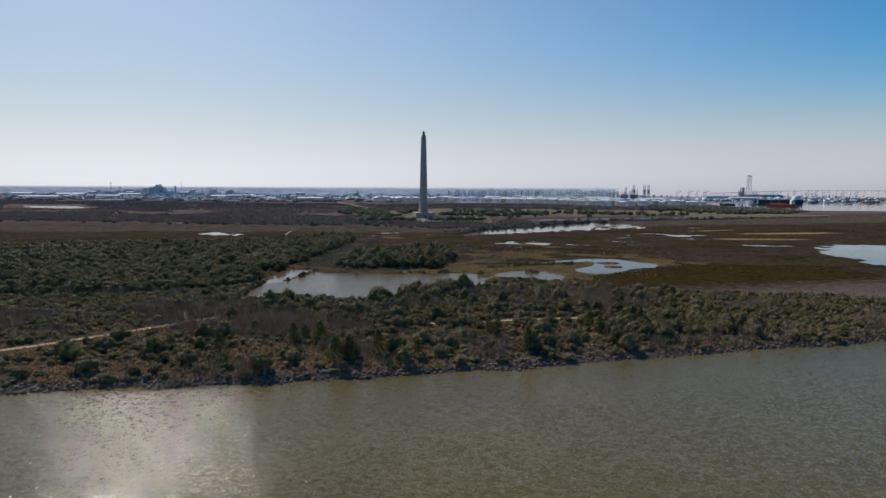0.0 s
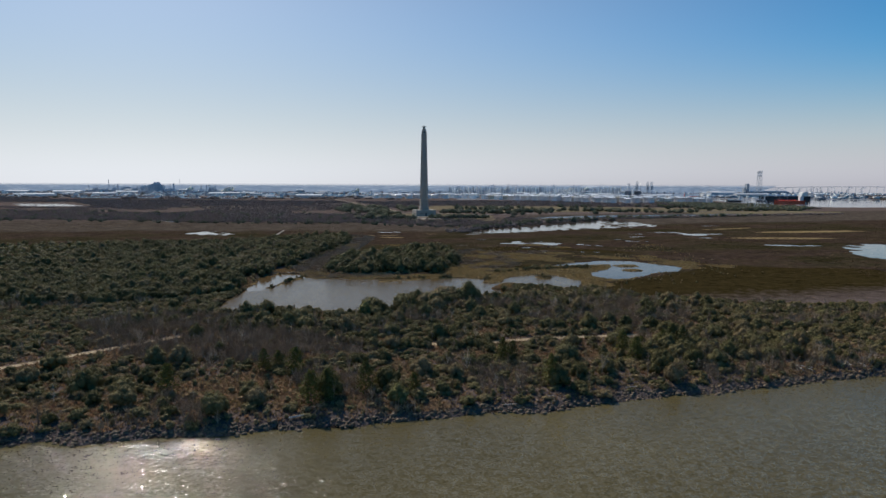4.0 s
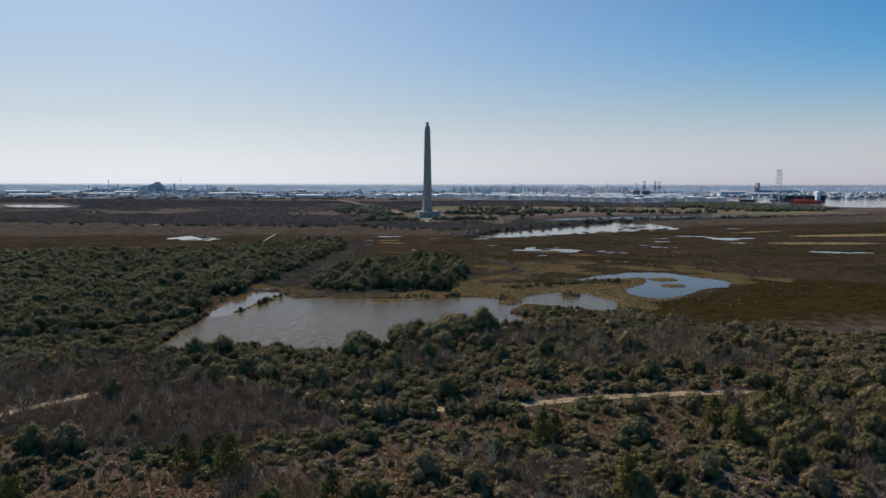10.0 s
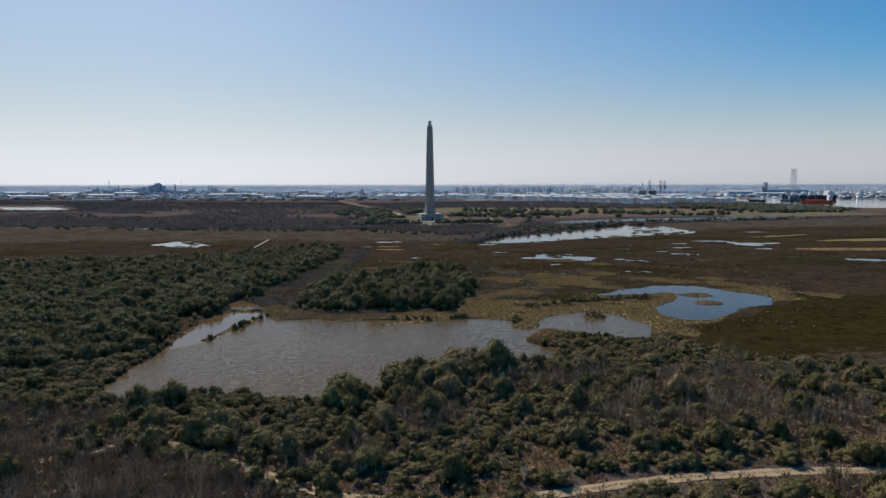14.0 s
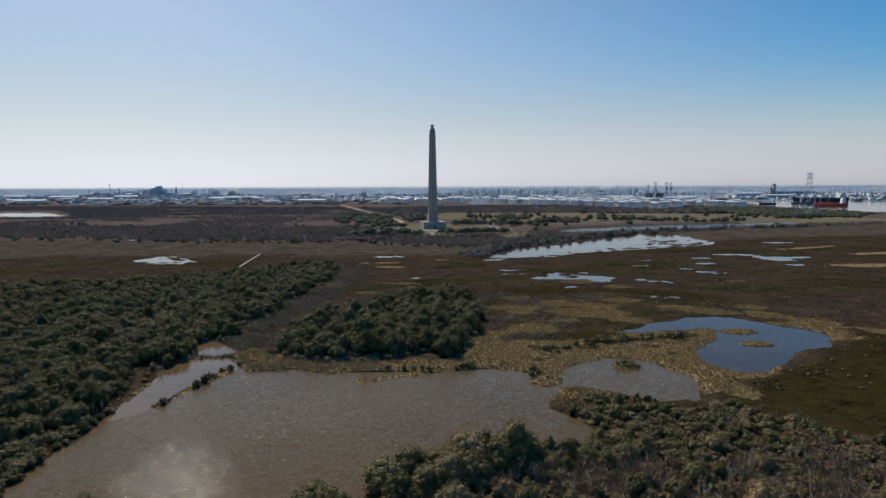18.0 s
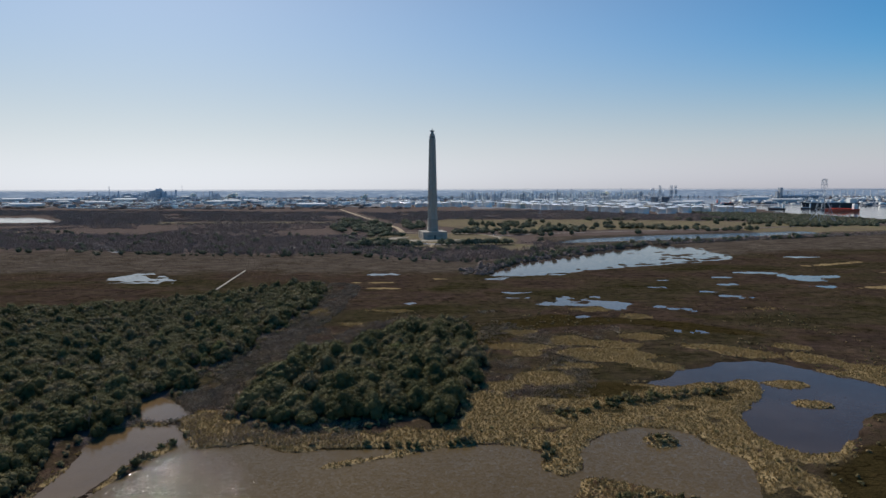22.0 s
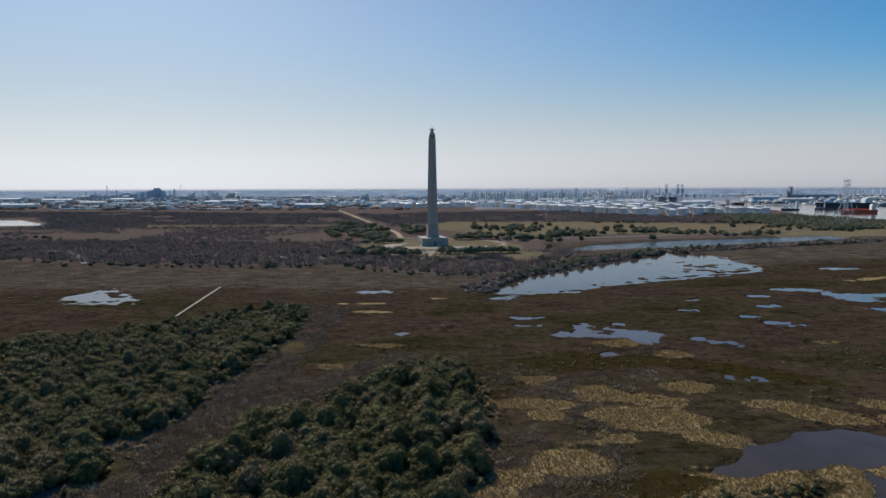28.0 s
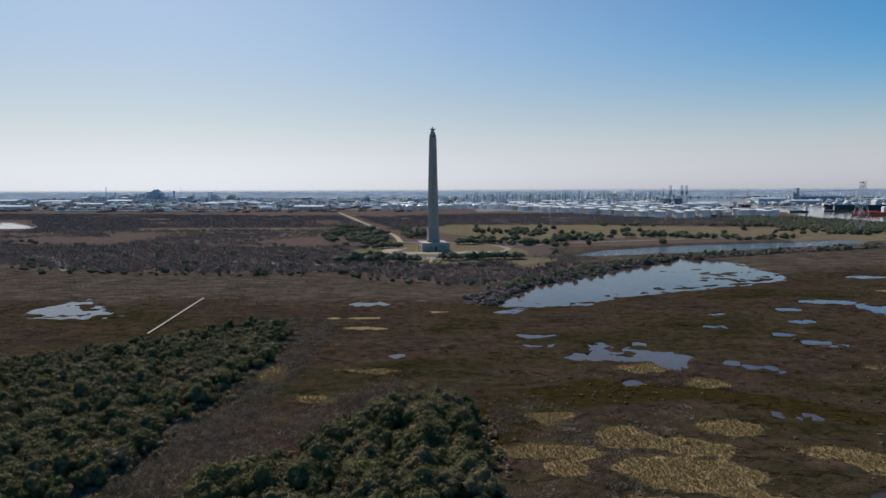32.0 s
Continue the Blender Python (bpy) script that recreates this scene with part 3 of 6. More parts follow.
def ground_material():
    m, nd, ln, bs = nodes_of("marsh_and_wood_ground")
    big, mid, fine = noise_node(nd, ln, 1 / 38, 6, 0.65), noise_node(nd, ln, 1 / 6, 5, 0.7), noise_node(nd, ln, 1 / 0.7, 3, 0.7)

    def attr(key):
        a = nd.new("ShaderNodeAttribute")
        a.attribute_name = key
        return a.outputs["Fac"]

    def patchy(key, soft=0.5):
        """The zone's share, broken up by the middle noise at its edges."""
        s = nd.new("ShaderNodeMath")
        s.operation = "MULTIPLY_ADD"
        ln.new(mid.outputs[0], s.inputs[0])
        s.inputs[1].default_value = soft
        ln.new(attr(key), s.inputs[2])
        return ramp_node(nd, ln, s.outputs[0], [(0.45 + soft / 2, (0, 0, 0)), (0.70 + soft / 2, (1, 1, 1))]).outputs[0]

    streak = noise_node(nd, ln, 1 / 13, 5, 0.72, "Object", (0.55, 1.5, 1))
    drift = noise_node(nd, ln, 1 / 95, 4, 0.6, "Object", (0.7, 1.25, 1))
    c = ramp_node(nd, ln, big.outputs[0], [(0.36, (0.043, 0.035, 0.021)), (0.44, (0.057, 0.043, 0.030)), (0.50, (0.064, 0.047, 0.036)), (0.56, (0.054, 0.043, 0.028)), (0.62, (0.070, 0.050, 0.038)), (0.70, (0.089, 0.067, 0.052))]).outputs[0]
    c = mix_node(nd, ln, 1.0, c, ramp_node(nd, ln, drift.outputs[0], [(0.36, (0.68, 0.75, 0.55)), (0.46, (0.95, 0.98, 0.85)), (0.53, (1.10, 1.0, 1.0)), (0.60, (0.86, 0.80, 0.88)), (0.68, (1.25, 1.17, 1.12))]).outputs[0], "MULTIPLY")
    c = mix_node(nd, ln, 1.0, c, ramp_node(nd, ln, streak.outputs[0], [(0.34, (0.76, 0.76, 0.75)), (0.44, (0.92, 0.93, 0.92)), (0.58, (1.04, 1.04, 1.0)), (0.69, (1.4, 1.38, 1.34))]).outputs[0], "MULTIPLY")
    c = mix_node(nd, ln, 1.0, c, ramp_node(nd, ln, mid.outputs[0], [(0.25, (0.45, 0.45, 0.42)), (0.5, (1, 1, 1)), (0.78, (1.6, 1.5, 1.35))]).outputs[0], "MULTIPLY")
    # outer marsh: paler straw ground, lightened further to stand in for distance haze
    c = mix_node(nd, ln, patchy("outer"), c, ramp_node(nd, ln, streak.outputs[0], [(0.35, (0.058, 0.046, 0.036)), (0.5, (0.093, 0.073, 0.057)), (0.6, (0.117, 0.094, 0.075)), (0.7, (0.202, 0.167, 0.139))]).outputs[0])
    c = mix_node(nd, ln, patchy("olive", 0.3), c, ramp_node(nd, ln, mid.outputs[0], [(0.3, (0.027, 0.020, 0.008)), (0.55, (0.045, 0.033, 0.013)), (0.75, (0.068, 0.045, 0.019))]).outputs[0])
    creek = noise_node(nd, ln, 1 / 26, 3, 0.6, "Object", (0.6, 1.2, 1))
    line = nd.new("ShaderNodeMath")
    line.operation = "ABSOLUTE"
    off = nd.new("ShaderNodeMath")
    off.operation = "SUBTRACT"
    ln.new(creek.outputs[0], off.inputs[0])
    off.inputs[1].default_value = 0.5
    ln.new(off.outputs[0], line.inputs[0])
    c = mix_node(nd, ln, 1.0, c, ramp_node(nd, ln, line.outputs[0], [(0.0, (0.42, 0.42, 0.44)), (0.005, (0.6, 0.6, 0.6)), (0.012, (1, 1, 1))]).outputs[0], "MULTIPLY")
    # litter and lawn tones also carry a lift for distance haze
    litter = ramp_node(nd, ln, mid.outputs[0], [(0.3, (0.103, 0.078, 0.068)), (0.6, (0.142, 0.107, 0.093)), (0.8, (0.180, 0.138, 0.110))]).outputs[0]
    c = mix_node(nd, ln, patchy("litter"), c, litter)
    c = mix_node(nd, ln, patchy("lawn"), c, ramp_node(nd, ln, big.outputs[0], [(0.35, (0.151, 0.123, 0.085)), (0.5, (0.193, 0.153, 0.100)), (0.6, (0.178, 0.155, 0.085)), (0.7, (0.273, 0.215, 0.129))]).outputs[0])
    c = mix_node(nd, ln, patchy("reed"), c, ramp_node(nd, ln, mid.outputs[0], [(0.3, (0.198, 0.138, 0.066)), (0.55, (0.298, 0.212, 0.106)), (0.75, (0.399, 0.287, 0.150))]).outputs[0])
    c = mix_node(nd, ln, patchy("soil"), c, ramp_node(nd, ln, mid.outputs[0], [(0.3, (0.112, 0.075, 0.046)), (0.6, (0.167, 0.110, 0.067)), (0.8, (0.234, 0.163, 0.102))]).outputs[0])
    c = mix_node(nd, ln, patchy("town", 0.9), c, ramp_node(nd, ln, mid.outputs[0], [(0.3, (0.15, 0.155, 0.165)), (0.6, (0.28, 0.285, 0.30)), (0.75, (0.5, 0.5, 0.5))]).outputs[0])
    c = mix_node(nd, ln, 1.0, c, ramp_node(nd, ln, fine.outputs[0], [(0.25, (0.6, 0.6, 0.6)), (0.7, (1.25, 1.25, 1.25))]).outputs[0], "MULTIPLY")
    ln.new(c, bs.inputs["Base Color"])
    bs.inputs["Roughness"].default_value = 0.95
    bs.inputs["Specular IOR Level"].default_value = 0.0
    bp = nd.new("ShaderNodeBump")
    bp.inputs["Strength"].default_value, bp.inputs["Distance"].default_value = 0.9, 0.7
    hs = nd.new("ShaderNodeMath")
    hs.operation = "MULTIPLY_ADD"
    ln.new(mid.outputs[0], hs.inputs[0])
    hs.inputs[1].default_value = 1.6
    ln.new(fine.outputs[0], hs.inputs[2])
    ln.new(hs.outputs[0], bp.inputs["Height"])
    ln.new(bp.outputs[0], bs.inputs["Normal"])
    return m


FAR_Y = 3740
gx = stretch_axis(-4700, -290, 340, 4700, 2.4, 1.055)
gy = stretch_axis(-1500, -1040, -330, FAR_Y + 40, 2.4, 1.018)
X, Y = np.meshgrid(gx, gy)
D_GRID, R_GRID = water_distance(X, Y)
Z = height(X, Y, D_GRID, R_GRID)
nx, ny = len(gx), len(gy)
idx = np.arange(nx * ny).reshape(ny, nx)
quads = np.stack([idx[:-1, :-1], idx[:-1, 1:], idx[1:, 1:], idx[1:, :-1]], -1).reshape(-1, 4)
zn = zones(X, Y, D_GRID, R_GRID)


def sample(field, x, y):
    """Looks a field of the ground's grid up between its points."""
    x, y = np.asarray(x, float), np.asarray(y, float)
    i = np.clip(np.searchsorted(gx, x) - 1, 0, nx - 2)
    j = np.clip(np.searchsorted(gy, y) - 1, 0, ny - 2)
    u, w = np.clip((x - gx[i]) / (gx[i + 1] - gx[i]), 0, 1), np.clip((y - gy[j]) / (gy[j + 1] - gy[j]), 0, 1)
    return (field[j, i] * (1 - u) + field[j, i + 1] * u) * (1 - w) + (field[j + 1, i] * (1 - u) + field[j + 1, i + 1] * u) * w


ground = new("ground", tri_mesh("ground", np.stack([X, Y, Z], -1).reshape(-1, 3), quads, ground_material(),
                                list(zip(("reed", "soil", "lawn", "litter", "town", "outer", "olive"), zn)), smooth=True))
tagged(ground, "flat coastal marsh, woodland floor and dry grass reaching the horizon", "ground", kind="structure")


def water_sheet(name, poly, grow, z, material, label):
    c = Vector((sum(p[0] for p in poly) / len(poly), sum(p[1] for p in poly) / len(poly)))
    out = []
    for k, p in enumerate(poly):
        a, b = Vector(poly[k - 1]), Vector(poly[(k + 1) % len(poly)])
        t = (b - a).normalized()
        nrm = Vector((t.y, -t.x))
        q = Vector(p) + nrm * grow
        if abs(inside(np.array([q.x]), np.array([q.y]), poly)[0]) < 0.1 or inside(np.array([q.x]), np.array([q.y]), poly)[0] < 0:
            q = Vector(p) - nrm * grow
        out.append(q)
    bm = bmesh.new()
    bm.faces.new([bm.verts.new((p.x, p.y, z)) for p in out])
    bmesh.ops.triangulate(bm, faces=bm.faces[:])
    for f in bm.faces:
        if f.normal.z < 0:
            f.normal_flip()
    me = bpy.data.meshes.new(name)
    bm.to_mesh(me)
    bm.free()
    me.materials.append(material)
    return tagged(new(name, me), label, "water", kind="structure")


water_sheet("water_river", [(-5000, -1250), (-600, -1100), (-126, -1015), (30, -990), (184, -955), (420, -905), (800, -820), (5000, -150), (5000, -1500), (-5000, -1500)], 0.0, 0.0, m_river, "wide olive-brown river with small wind ripples")
water_sheet("water_pond", BIG_POND, 5.0, 0.01, m_pond, "shallow muddy brown pond ringed by reeds and scrub")
water_sheet("water_pool", POOL, 3.0, 0.022, m_inlet, "shallow orange-brown pool at the wood's edge")
water_sheet("water_inlet", INLET, 2.0, 0.016, m_inlet, "shallow orange-brown inlet behind a bushy causeway")
water_sheet("water_marsh_pond", MARSH_POND, 5.0, 0.02, m_peaty, "dark still marsh pond reflecting the sky")
water_sheet("water_lagoon", LAGOON, 10.0, 0.03, m_clear, "long pale lagoon with low grassy islets")
water_sheet("water_small_pond", MID_POND, 7.0, 0.04, m_clear, "ragged small marsh pond")
water_sheet("water_west_pond", LEFT_POND, 12.0, 0.05, m_clear, "bright shallow marsh pond broken by grass islets")
water_sheet("water_canal", CANAL, 6.0, 0.06, m_breezy, "narrow blue park canal behind the lagoon")
water_sheet("water_west_lake", WEST_LAKE, 14.0, 0.07, m_clear, "distant bright lake among bare woods")
water_sheet("water_east_lake", EAST_LAKE, 9.0, 0.08, m_clear, "blue marsh lake")
water_sheet("water_ship_channel", SHIP_CHANNEL, 14.0, 0.09, m_clear, "broad pale ship channel among the terminals")
for k, (cx, cy, rx, ry, turn) in enumerate(SPOTS):
    pts = [(cx + 1.0 * (rx * math.cos(a) * math.cos(radians(turn)) - ry * math.sin(a) * math.sin(radians(turn))),
            cy + 1.0 * (rx * math.cos(a) * math.sin(radians(turn)) + ry * math.sin(a) * math.cos(radians(turn)))) for a in np.linspace(0, 2 * math.pi, 14)[:-1]]
    water_sheet("water_marsh_puddle", pts, 4.0, 0.1 + 0.004 * k, m_clear, "small puddle of still water in the marsh")

# upright backdrop strip for the far wooded plain, haze painted in, fading out upwards
bm = bmesh.new()
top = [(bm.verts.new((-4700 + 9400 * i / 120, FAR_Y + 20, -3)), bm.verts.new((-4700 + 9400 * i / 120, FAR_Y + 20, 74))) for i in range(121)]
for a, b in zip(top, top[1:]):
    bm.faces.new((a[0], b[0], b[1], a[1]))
me = bpy.data.meshes.new("backdrop")
bm.to_mesh(me)
bm.free()
m_far = plain("far_plain_haze_glow", (0.20, 0.25, 0.31), 1.0, 0, 0.12, 160)
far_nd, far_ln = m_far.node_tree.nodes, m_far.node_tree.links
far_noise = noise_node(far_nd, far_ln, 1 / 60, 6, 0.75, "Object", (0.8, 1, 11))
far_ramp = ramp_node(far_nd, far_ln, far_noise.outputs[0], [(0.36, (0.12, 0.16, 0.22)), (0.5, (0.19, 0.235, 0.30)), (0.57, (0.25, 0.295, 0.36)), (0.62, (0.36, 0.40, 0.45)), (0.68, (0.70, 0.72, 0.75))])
# the painted haze tones glow by themselves
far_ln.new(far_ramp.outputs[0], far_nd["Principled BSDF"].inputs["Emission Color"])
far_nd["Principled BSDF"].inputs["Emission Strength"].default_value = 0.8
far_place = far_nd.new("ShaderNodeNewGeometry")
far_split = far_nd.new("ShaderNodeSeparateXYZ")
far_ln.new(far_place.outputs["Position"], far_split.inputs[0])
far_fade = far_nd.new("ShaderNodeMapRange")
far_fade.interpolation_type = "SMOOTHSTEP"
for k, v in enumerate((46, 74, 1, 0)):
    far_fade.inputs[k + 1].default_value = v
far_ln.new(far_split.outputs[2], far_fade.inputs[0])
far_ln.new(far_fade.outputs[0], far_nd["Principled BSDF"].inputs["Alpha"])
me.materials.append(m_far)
tagged(new("backdrop", me), "glowing backdrop strip of far plain along the horizon, blue-grey haze painted in", "horizon", kind="structure")

# ---------------------------------------------------------------- monument
mon = empty("stone_obelisk_monument", pose(2, 0, 0.6, 0, 0, 12), "tall grey limestone obelisk topped by a star, on a square base", "monument")


def octagon(w, z, cut=0.27):
    """Square of that width with cut corners, at height z."""
    h, c = w / 2, w * cut
    return [(h, -h + c, z), (h, h - c, z), (h - c, h, z), (-h + c, h, z), (-h, h - c, z), (-h, -h + c, z), (-h + c, -h, z), (h - c, -h, z)]


def loft(rings):
    n, v, f = len(rings[0]), [], []
    for r in rings:
        v += r
    for k in range(len(rings) - 1):
        for i in range(n):
            j = (i + 1) % n
            f.append((k * n + i, k * n + j, (k + 1) * n + j, (k + 1) * n + i))
    f += [tuple(range(n - 1, -1, -1)), tuple(range(len(v) - n, len(v)))]
    return v, f


part("terrace", join(box(0, 0, -0.8, 92, 92, 1.2), box(0, 0, 0.4, 70, 70, 0.5)), m_paving, mon, "pale paved terrace with low steps")
part("step_flight", join(*[box(0, -38 - 1.0 * k, -0.6, 40, 1.0, 1.5 - 0.25 * k) for k in range(5)]), m_limestone, mon)
base = part("base_block", join(box(0, 0, 0, 37.5, 37.5, 11.6), box(0, 0, 11.6, 38.3, 38.3, 0.6), box(0, 0, 12.2, 37.2, 37.2, 0.5), box(0, 0, -0.1, 38.6, 38.6, 1.2),
                                  *[box(sx * 16.6, sy * 16.6, 0, 5.6, 5.6, 12.9) for sx in (-1, 1) for sy in (-1, 1)]), m_limestone, mon)
for a in range(4):
    m = pose(0, 0, 0, 0, 0, 90 * a)
    # doorway is a dark panel on the wall, coloured as a recess's shade
    part("doorway", moved(join(box(0, -18.78, 1.2, 3.4, 0.3, 6.2)), m), m_opening_shade, base, "doorway as a dark panel, the recess's shade in its colour")
    for k in (-1, 1):
        part("carved_panel", moved(box(8.2 * k, -18.82, 5.0, 8.6, 0.3, 2.6), m), m_limestone, base)
part("shaft_plinth", loft([octagon(17.5, 12.5, 0.18), octagon(16.4, 17.5, 0.2), octagon(15.4, 20, 0.22), octagon(14.9, 31, 0.23), octagon(15.3, 31.2, 0.23), octagon(15.3, 32.2, 0.23), octagon(14.6, 32.6, 0.24)]), m_limestone, mon)
shaft = part("shaft", loft([octagon(14.5, 32.5), octagon(9.3, 157.5), octagon(9.3, 158.5)]), m_limestone, mon)
for a in range(4):
    # raised ribs running up each broad face
    m = pose(0, 0, 0, 0, 0, 90 * a)
    for k in (-1, 1):
        part("rib", moved(bar((k * 2.0, -7.2, 33), (k * 1.3, -4.66, 157), 1.0, 0.65), m), m_limestone, shaft)
head = part("lookout", loft([octagon(8.9, 158.5), octagon(8.5, 163.2), octagon(7.4, 163.4), octagon(6.6, 166.6), octagon(5.2, 166.8), octagon(3.9, 168.4)]), m_limestone, mon)
for a in range(4):
    for k in (-1, 0, 1):
        part("lookout_window", moved(box(k * 1.35, -4.36, 159.6, 0.8, 0.25, 2.8), pose(0, 0, 0, 0, 0, 90 * a)), m_glass, head)
part("cornice", loft([octagon(10.0, 157.6), octagon(10.0, 158.2)]), m_limestone, head)


def star_body():
    """Nine-pointed solid star: five points seen from each of two crossed planes."""
    out = []
    for turn in (0, 90):
        v = [(0, -1.5, 170.2), (0, 1.5, 170.2)]
        for k in range(10):
            r = 5.0 if k % 2 == 0 else 2.1
            a = math.pi / 2 + 2 * math.pi * k / 10
            v.append((r * math.cos(a), 0, 170.2 + r * math.sin(a)))
        f = []
        for k in range(10):
            i, j = 2 + k, 2 + (k + 1) % 10
            f += [(0, j, i), (1, i, j)]
        out.append(moved((v, f), pose(0, 0, 0, 0, 0, turn)))
    return join(*out)


part("star", star_body(), m_limestone, mon, "large faceted stone star")

# ---------------------------------------------------------------- plants: templates
ICO_V = np.array([(0, 0, 1)] + [(0.894 * math.cos(a), 0.894 * math.sin(a), 0.447) for a in np.arange(5) * 1.2566] + [(0.894 * math.cos(a + 0.628), 0.894 * math.sin(a + 0.628), -0.447) for a in np.arange(5) * 1.2566] + [(0, 0, -1)])
ICO_F = np.array([(0, 1 + i, 1 + (i + 1) % 5) for i in range(5)] + [(1 + i, 6 + i, 1 + (i + 1) % 5) for i in range(5)] + [(1 + (i + 1) % 5, 6 + i, 6 + (i + 1) % 5) for i in range(5)] + [(11, 6 + (i + 1) % 5, 6 + i) for i in range(5)])


def rand_dirs(n, r):
    d = r.normal(size=(n, 3))
    return d / np.linalg.norm(d, axis=1)[:, None]


def leaf_tris(pos, out, size, r, flat=0.55):
    """One small ragged triangle per leaf clump, loosely facing outwards."""
    n = len(pos)
    nr = out + rand_dirs(n, r) * flat
    nr /= np.linalg.norm(nr, axis=1)[:, None]
    a = np.cross(nr, rand_dirs(n, r))
    a /= np.linalg.norm(a, axis=1)[:, None] + 1e-9
    b = np.cross(nr, a)
    s = size * r.uniform(0.6, 1.3, (n, 1))
    v = np.stack([pos + a * s, pos - a * s * 0.55 + b * s * 0.8, pos - a * s * 0.5 - b * s * 0.75], 1).reshape(-1, 3)
    return v, np.arange(3 * n).reshape(-1, 3)


def finer(v, f):
    """Each triangle of a ball split in four."""
    v, out, seen = [tuple(p) for p in v], [], {}

    def half(a, b):
        k = (min(a, b), max(a, b))
        if k not in seen:
            m = np.array(v[a]) + np.array(v[b])
            v.append(tuple(m / np.linalg.norm(m)))
            seen[k] = len(v) - 1
        return seen[k]

    for a, b, c in f:
        d, e, g = half(a, b), half(b, c), half(c, a)
        out += [(a, d, g), (d, b, e), (g, e, c), (d, e, g)]
    return np.array(v), np.array(out)


BALL_V, BALL_F = finer(ICO_V, ICO_F)


def crown(seed, leaves, lobes, ball, leaf=0.09, spread=0.6, ragged=0.12):
    """Domed crown of unit radius about, from z 0 to about 1.2: overlapping leafy billows, each a dark core under sprays of leaves."""
    r = np.random.default_rng(seed)
    a, q = np.arange(lobes) * 2.4 + r.uniform(0, 6), np.sqrt((np.arange(lobes) + 0.2) / lobes)
    rad = r.uniform(0.24, 0.42, lobes) * (1.0 + 0.8 / lobes)
    c = np.stack([np.cos(a) * q * spread, np.sin(a) * q * spread, 0.76 - 0.44 * q ** 1.6 + r.uniform(-0.16, 0.10, lobes)], 1)
    c *= 1 + r.uniform(-0.12, 0.12, (lobes, 1))
    vs, ts, n = [], [], 0
    for p, w in zip(c, rad):
        v = ball[0] * (w * r.uniform(0.80, 1.0, (len(ball[0]), 1))) * (1, 1, 0.92) + p
        v[:, 2] = np.maximum(v[:, 2], -0.05)
        vs.append(v)
        ts.append(ball[1] + n)
        n += len(v)
    # skirt that fills the crown's inside down to the ground
    v = ICO_V * (spread * 0.85, spread * 0.85, 0.42) + (0, 0, 0.36)
    v[:, 2] = np.maximum(v[:, 2], -0.05)
    vs.append(v)
    ts.append(ICO_F + n)
    n += len(v)
    k = r.choice(lobes, leaves * 2, p=rad ** 2 / (rad ** 2).sum())
    d = rand_dirs(leaves * 2, r)
    d[:, 2] = np.where(d[:, 2] < -0.3, -d[:, 2], d[:, 2])
    p = c[k] + d * (rad[k] * (1 + r.uniform(-0.6, 1.0, leaves * 2) * ragged))[:, None]
    buried = (np.linalg.norm(p[:, None] - c[None], axis=2) < rad[None] * 0.93).any(1)
    p, d = p[~buried][:leaves], d[~buried][:leaves]
    p[:, 2] = np.maximum(p[:, 2], 0.02)
    lv, lt = leaf_tris(p, d, leaf, r, 0.6)
    return np.concatenate(vs + [lv]), np.concatenate(ts + [lt + n])


def brush(seed, stems):
    """Thicket of thin upright stems, unit radius about and one tall."""
    r = np.random.default_rng(seed)
    p = np.stack([r.uniform(-1, 1, stems), r.uniform(-1, 1, stems), r.uniform(0, 0.35, stems)], 1)
    q = p + np.stack([r.normal(0, 0.34, stems), r.normal(0, 0.34, stems), r.uniform(0.25, 0.8, stems)], 1)
    s = np.cross(q - p, rand_dirs(stems, r)) * 0.06
    return np.stack([p + s, p - s, q], 1).reshape(-1, 3), np.arange(3 * stems).reshape(-1, 3)


def bare(seed, twigs, wide=0.75):
    """Leafless crown of thin limbs and twigs, unit radius about, 1.8 tall."""
    r = np.random.default_rng(seed)
    vs, ts, n = [], [], 0
    tips = []
    for k in range(7):
        a, e = r.uniform(0, 6.28), r.uniform(0.6, 1.25)
        z0 = r.uniform(0.25, 0.8)
        tip = np.array([math.cos(a) * math.cos(e) * wide, math.sin(a) * math.cos(e) * wide, z0 + math.sin(e) * 0.8])
        tips.append((np.array([0, 0, z0]), tip))
    tips.append((np.zeros(3), np.array([0.05, 0.03, 1.5])))
    for p, q in tips:
        side = np.cross(q - p, r.normal(size=3))
        side *= 0.022 / np.linalg.norm(side)
        up = np.cross(q - p, side)
        up *= 0.022 / np.linalg.norm(up)
        vs.append(np.array([p + side, p - side * 0.5 + up, p - side * 0.5 - up, q]))
        ts.append(np.array([(0, 1, 3), (1, 2, 3), (2, 0, 3)]) + n)
        n += 4
    k = r.integers(0, len(tips), twigs)
    u = r.uniform(0.25, 1.0, twigs)[:, None]
    p0, q0 = np.array([t[0] for t in tips])[k], np.array([t[1] for t in tips])[k]
    p = p0 + (q0 - p0) * u
    d = rand_dirs(twigs, r) * 0.8 + np.array([0, 0, 0.6]) + (q0 - p0) * 0.4
    d /= np.linalg.norm(d, axis=1)[:, None]
    q = p + d * r.uniform(0.15, 0.42, (twigs, 1))
    side = np.cross(d, rand_dirs(twigs, r)) * 0.024
    v = np.stack([p + side, p - side, q], 1).reshape(-1, 3)
    vs.append(v)
    ts.append(np.arange(3 * twigs).reshape(-1, 3) + n)
    return np.concatenate(vs), np.concatenate(ts)


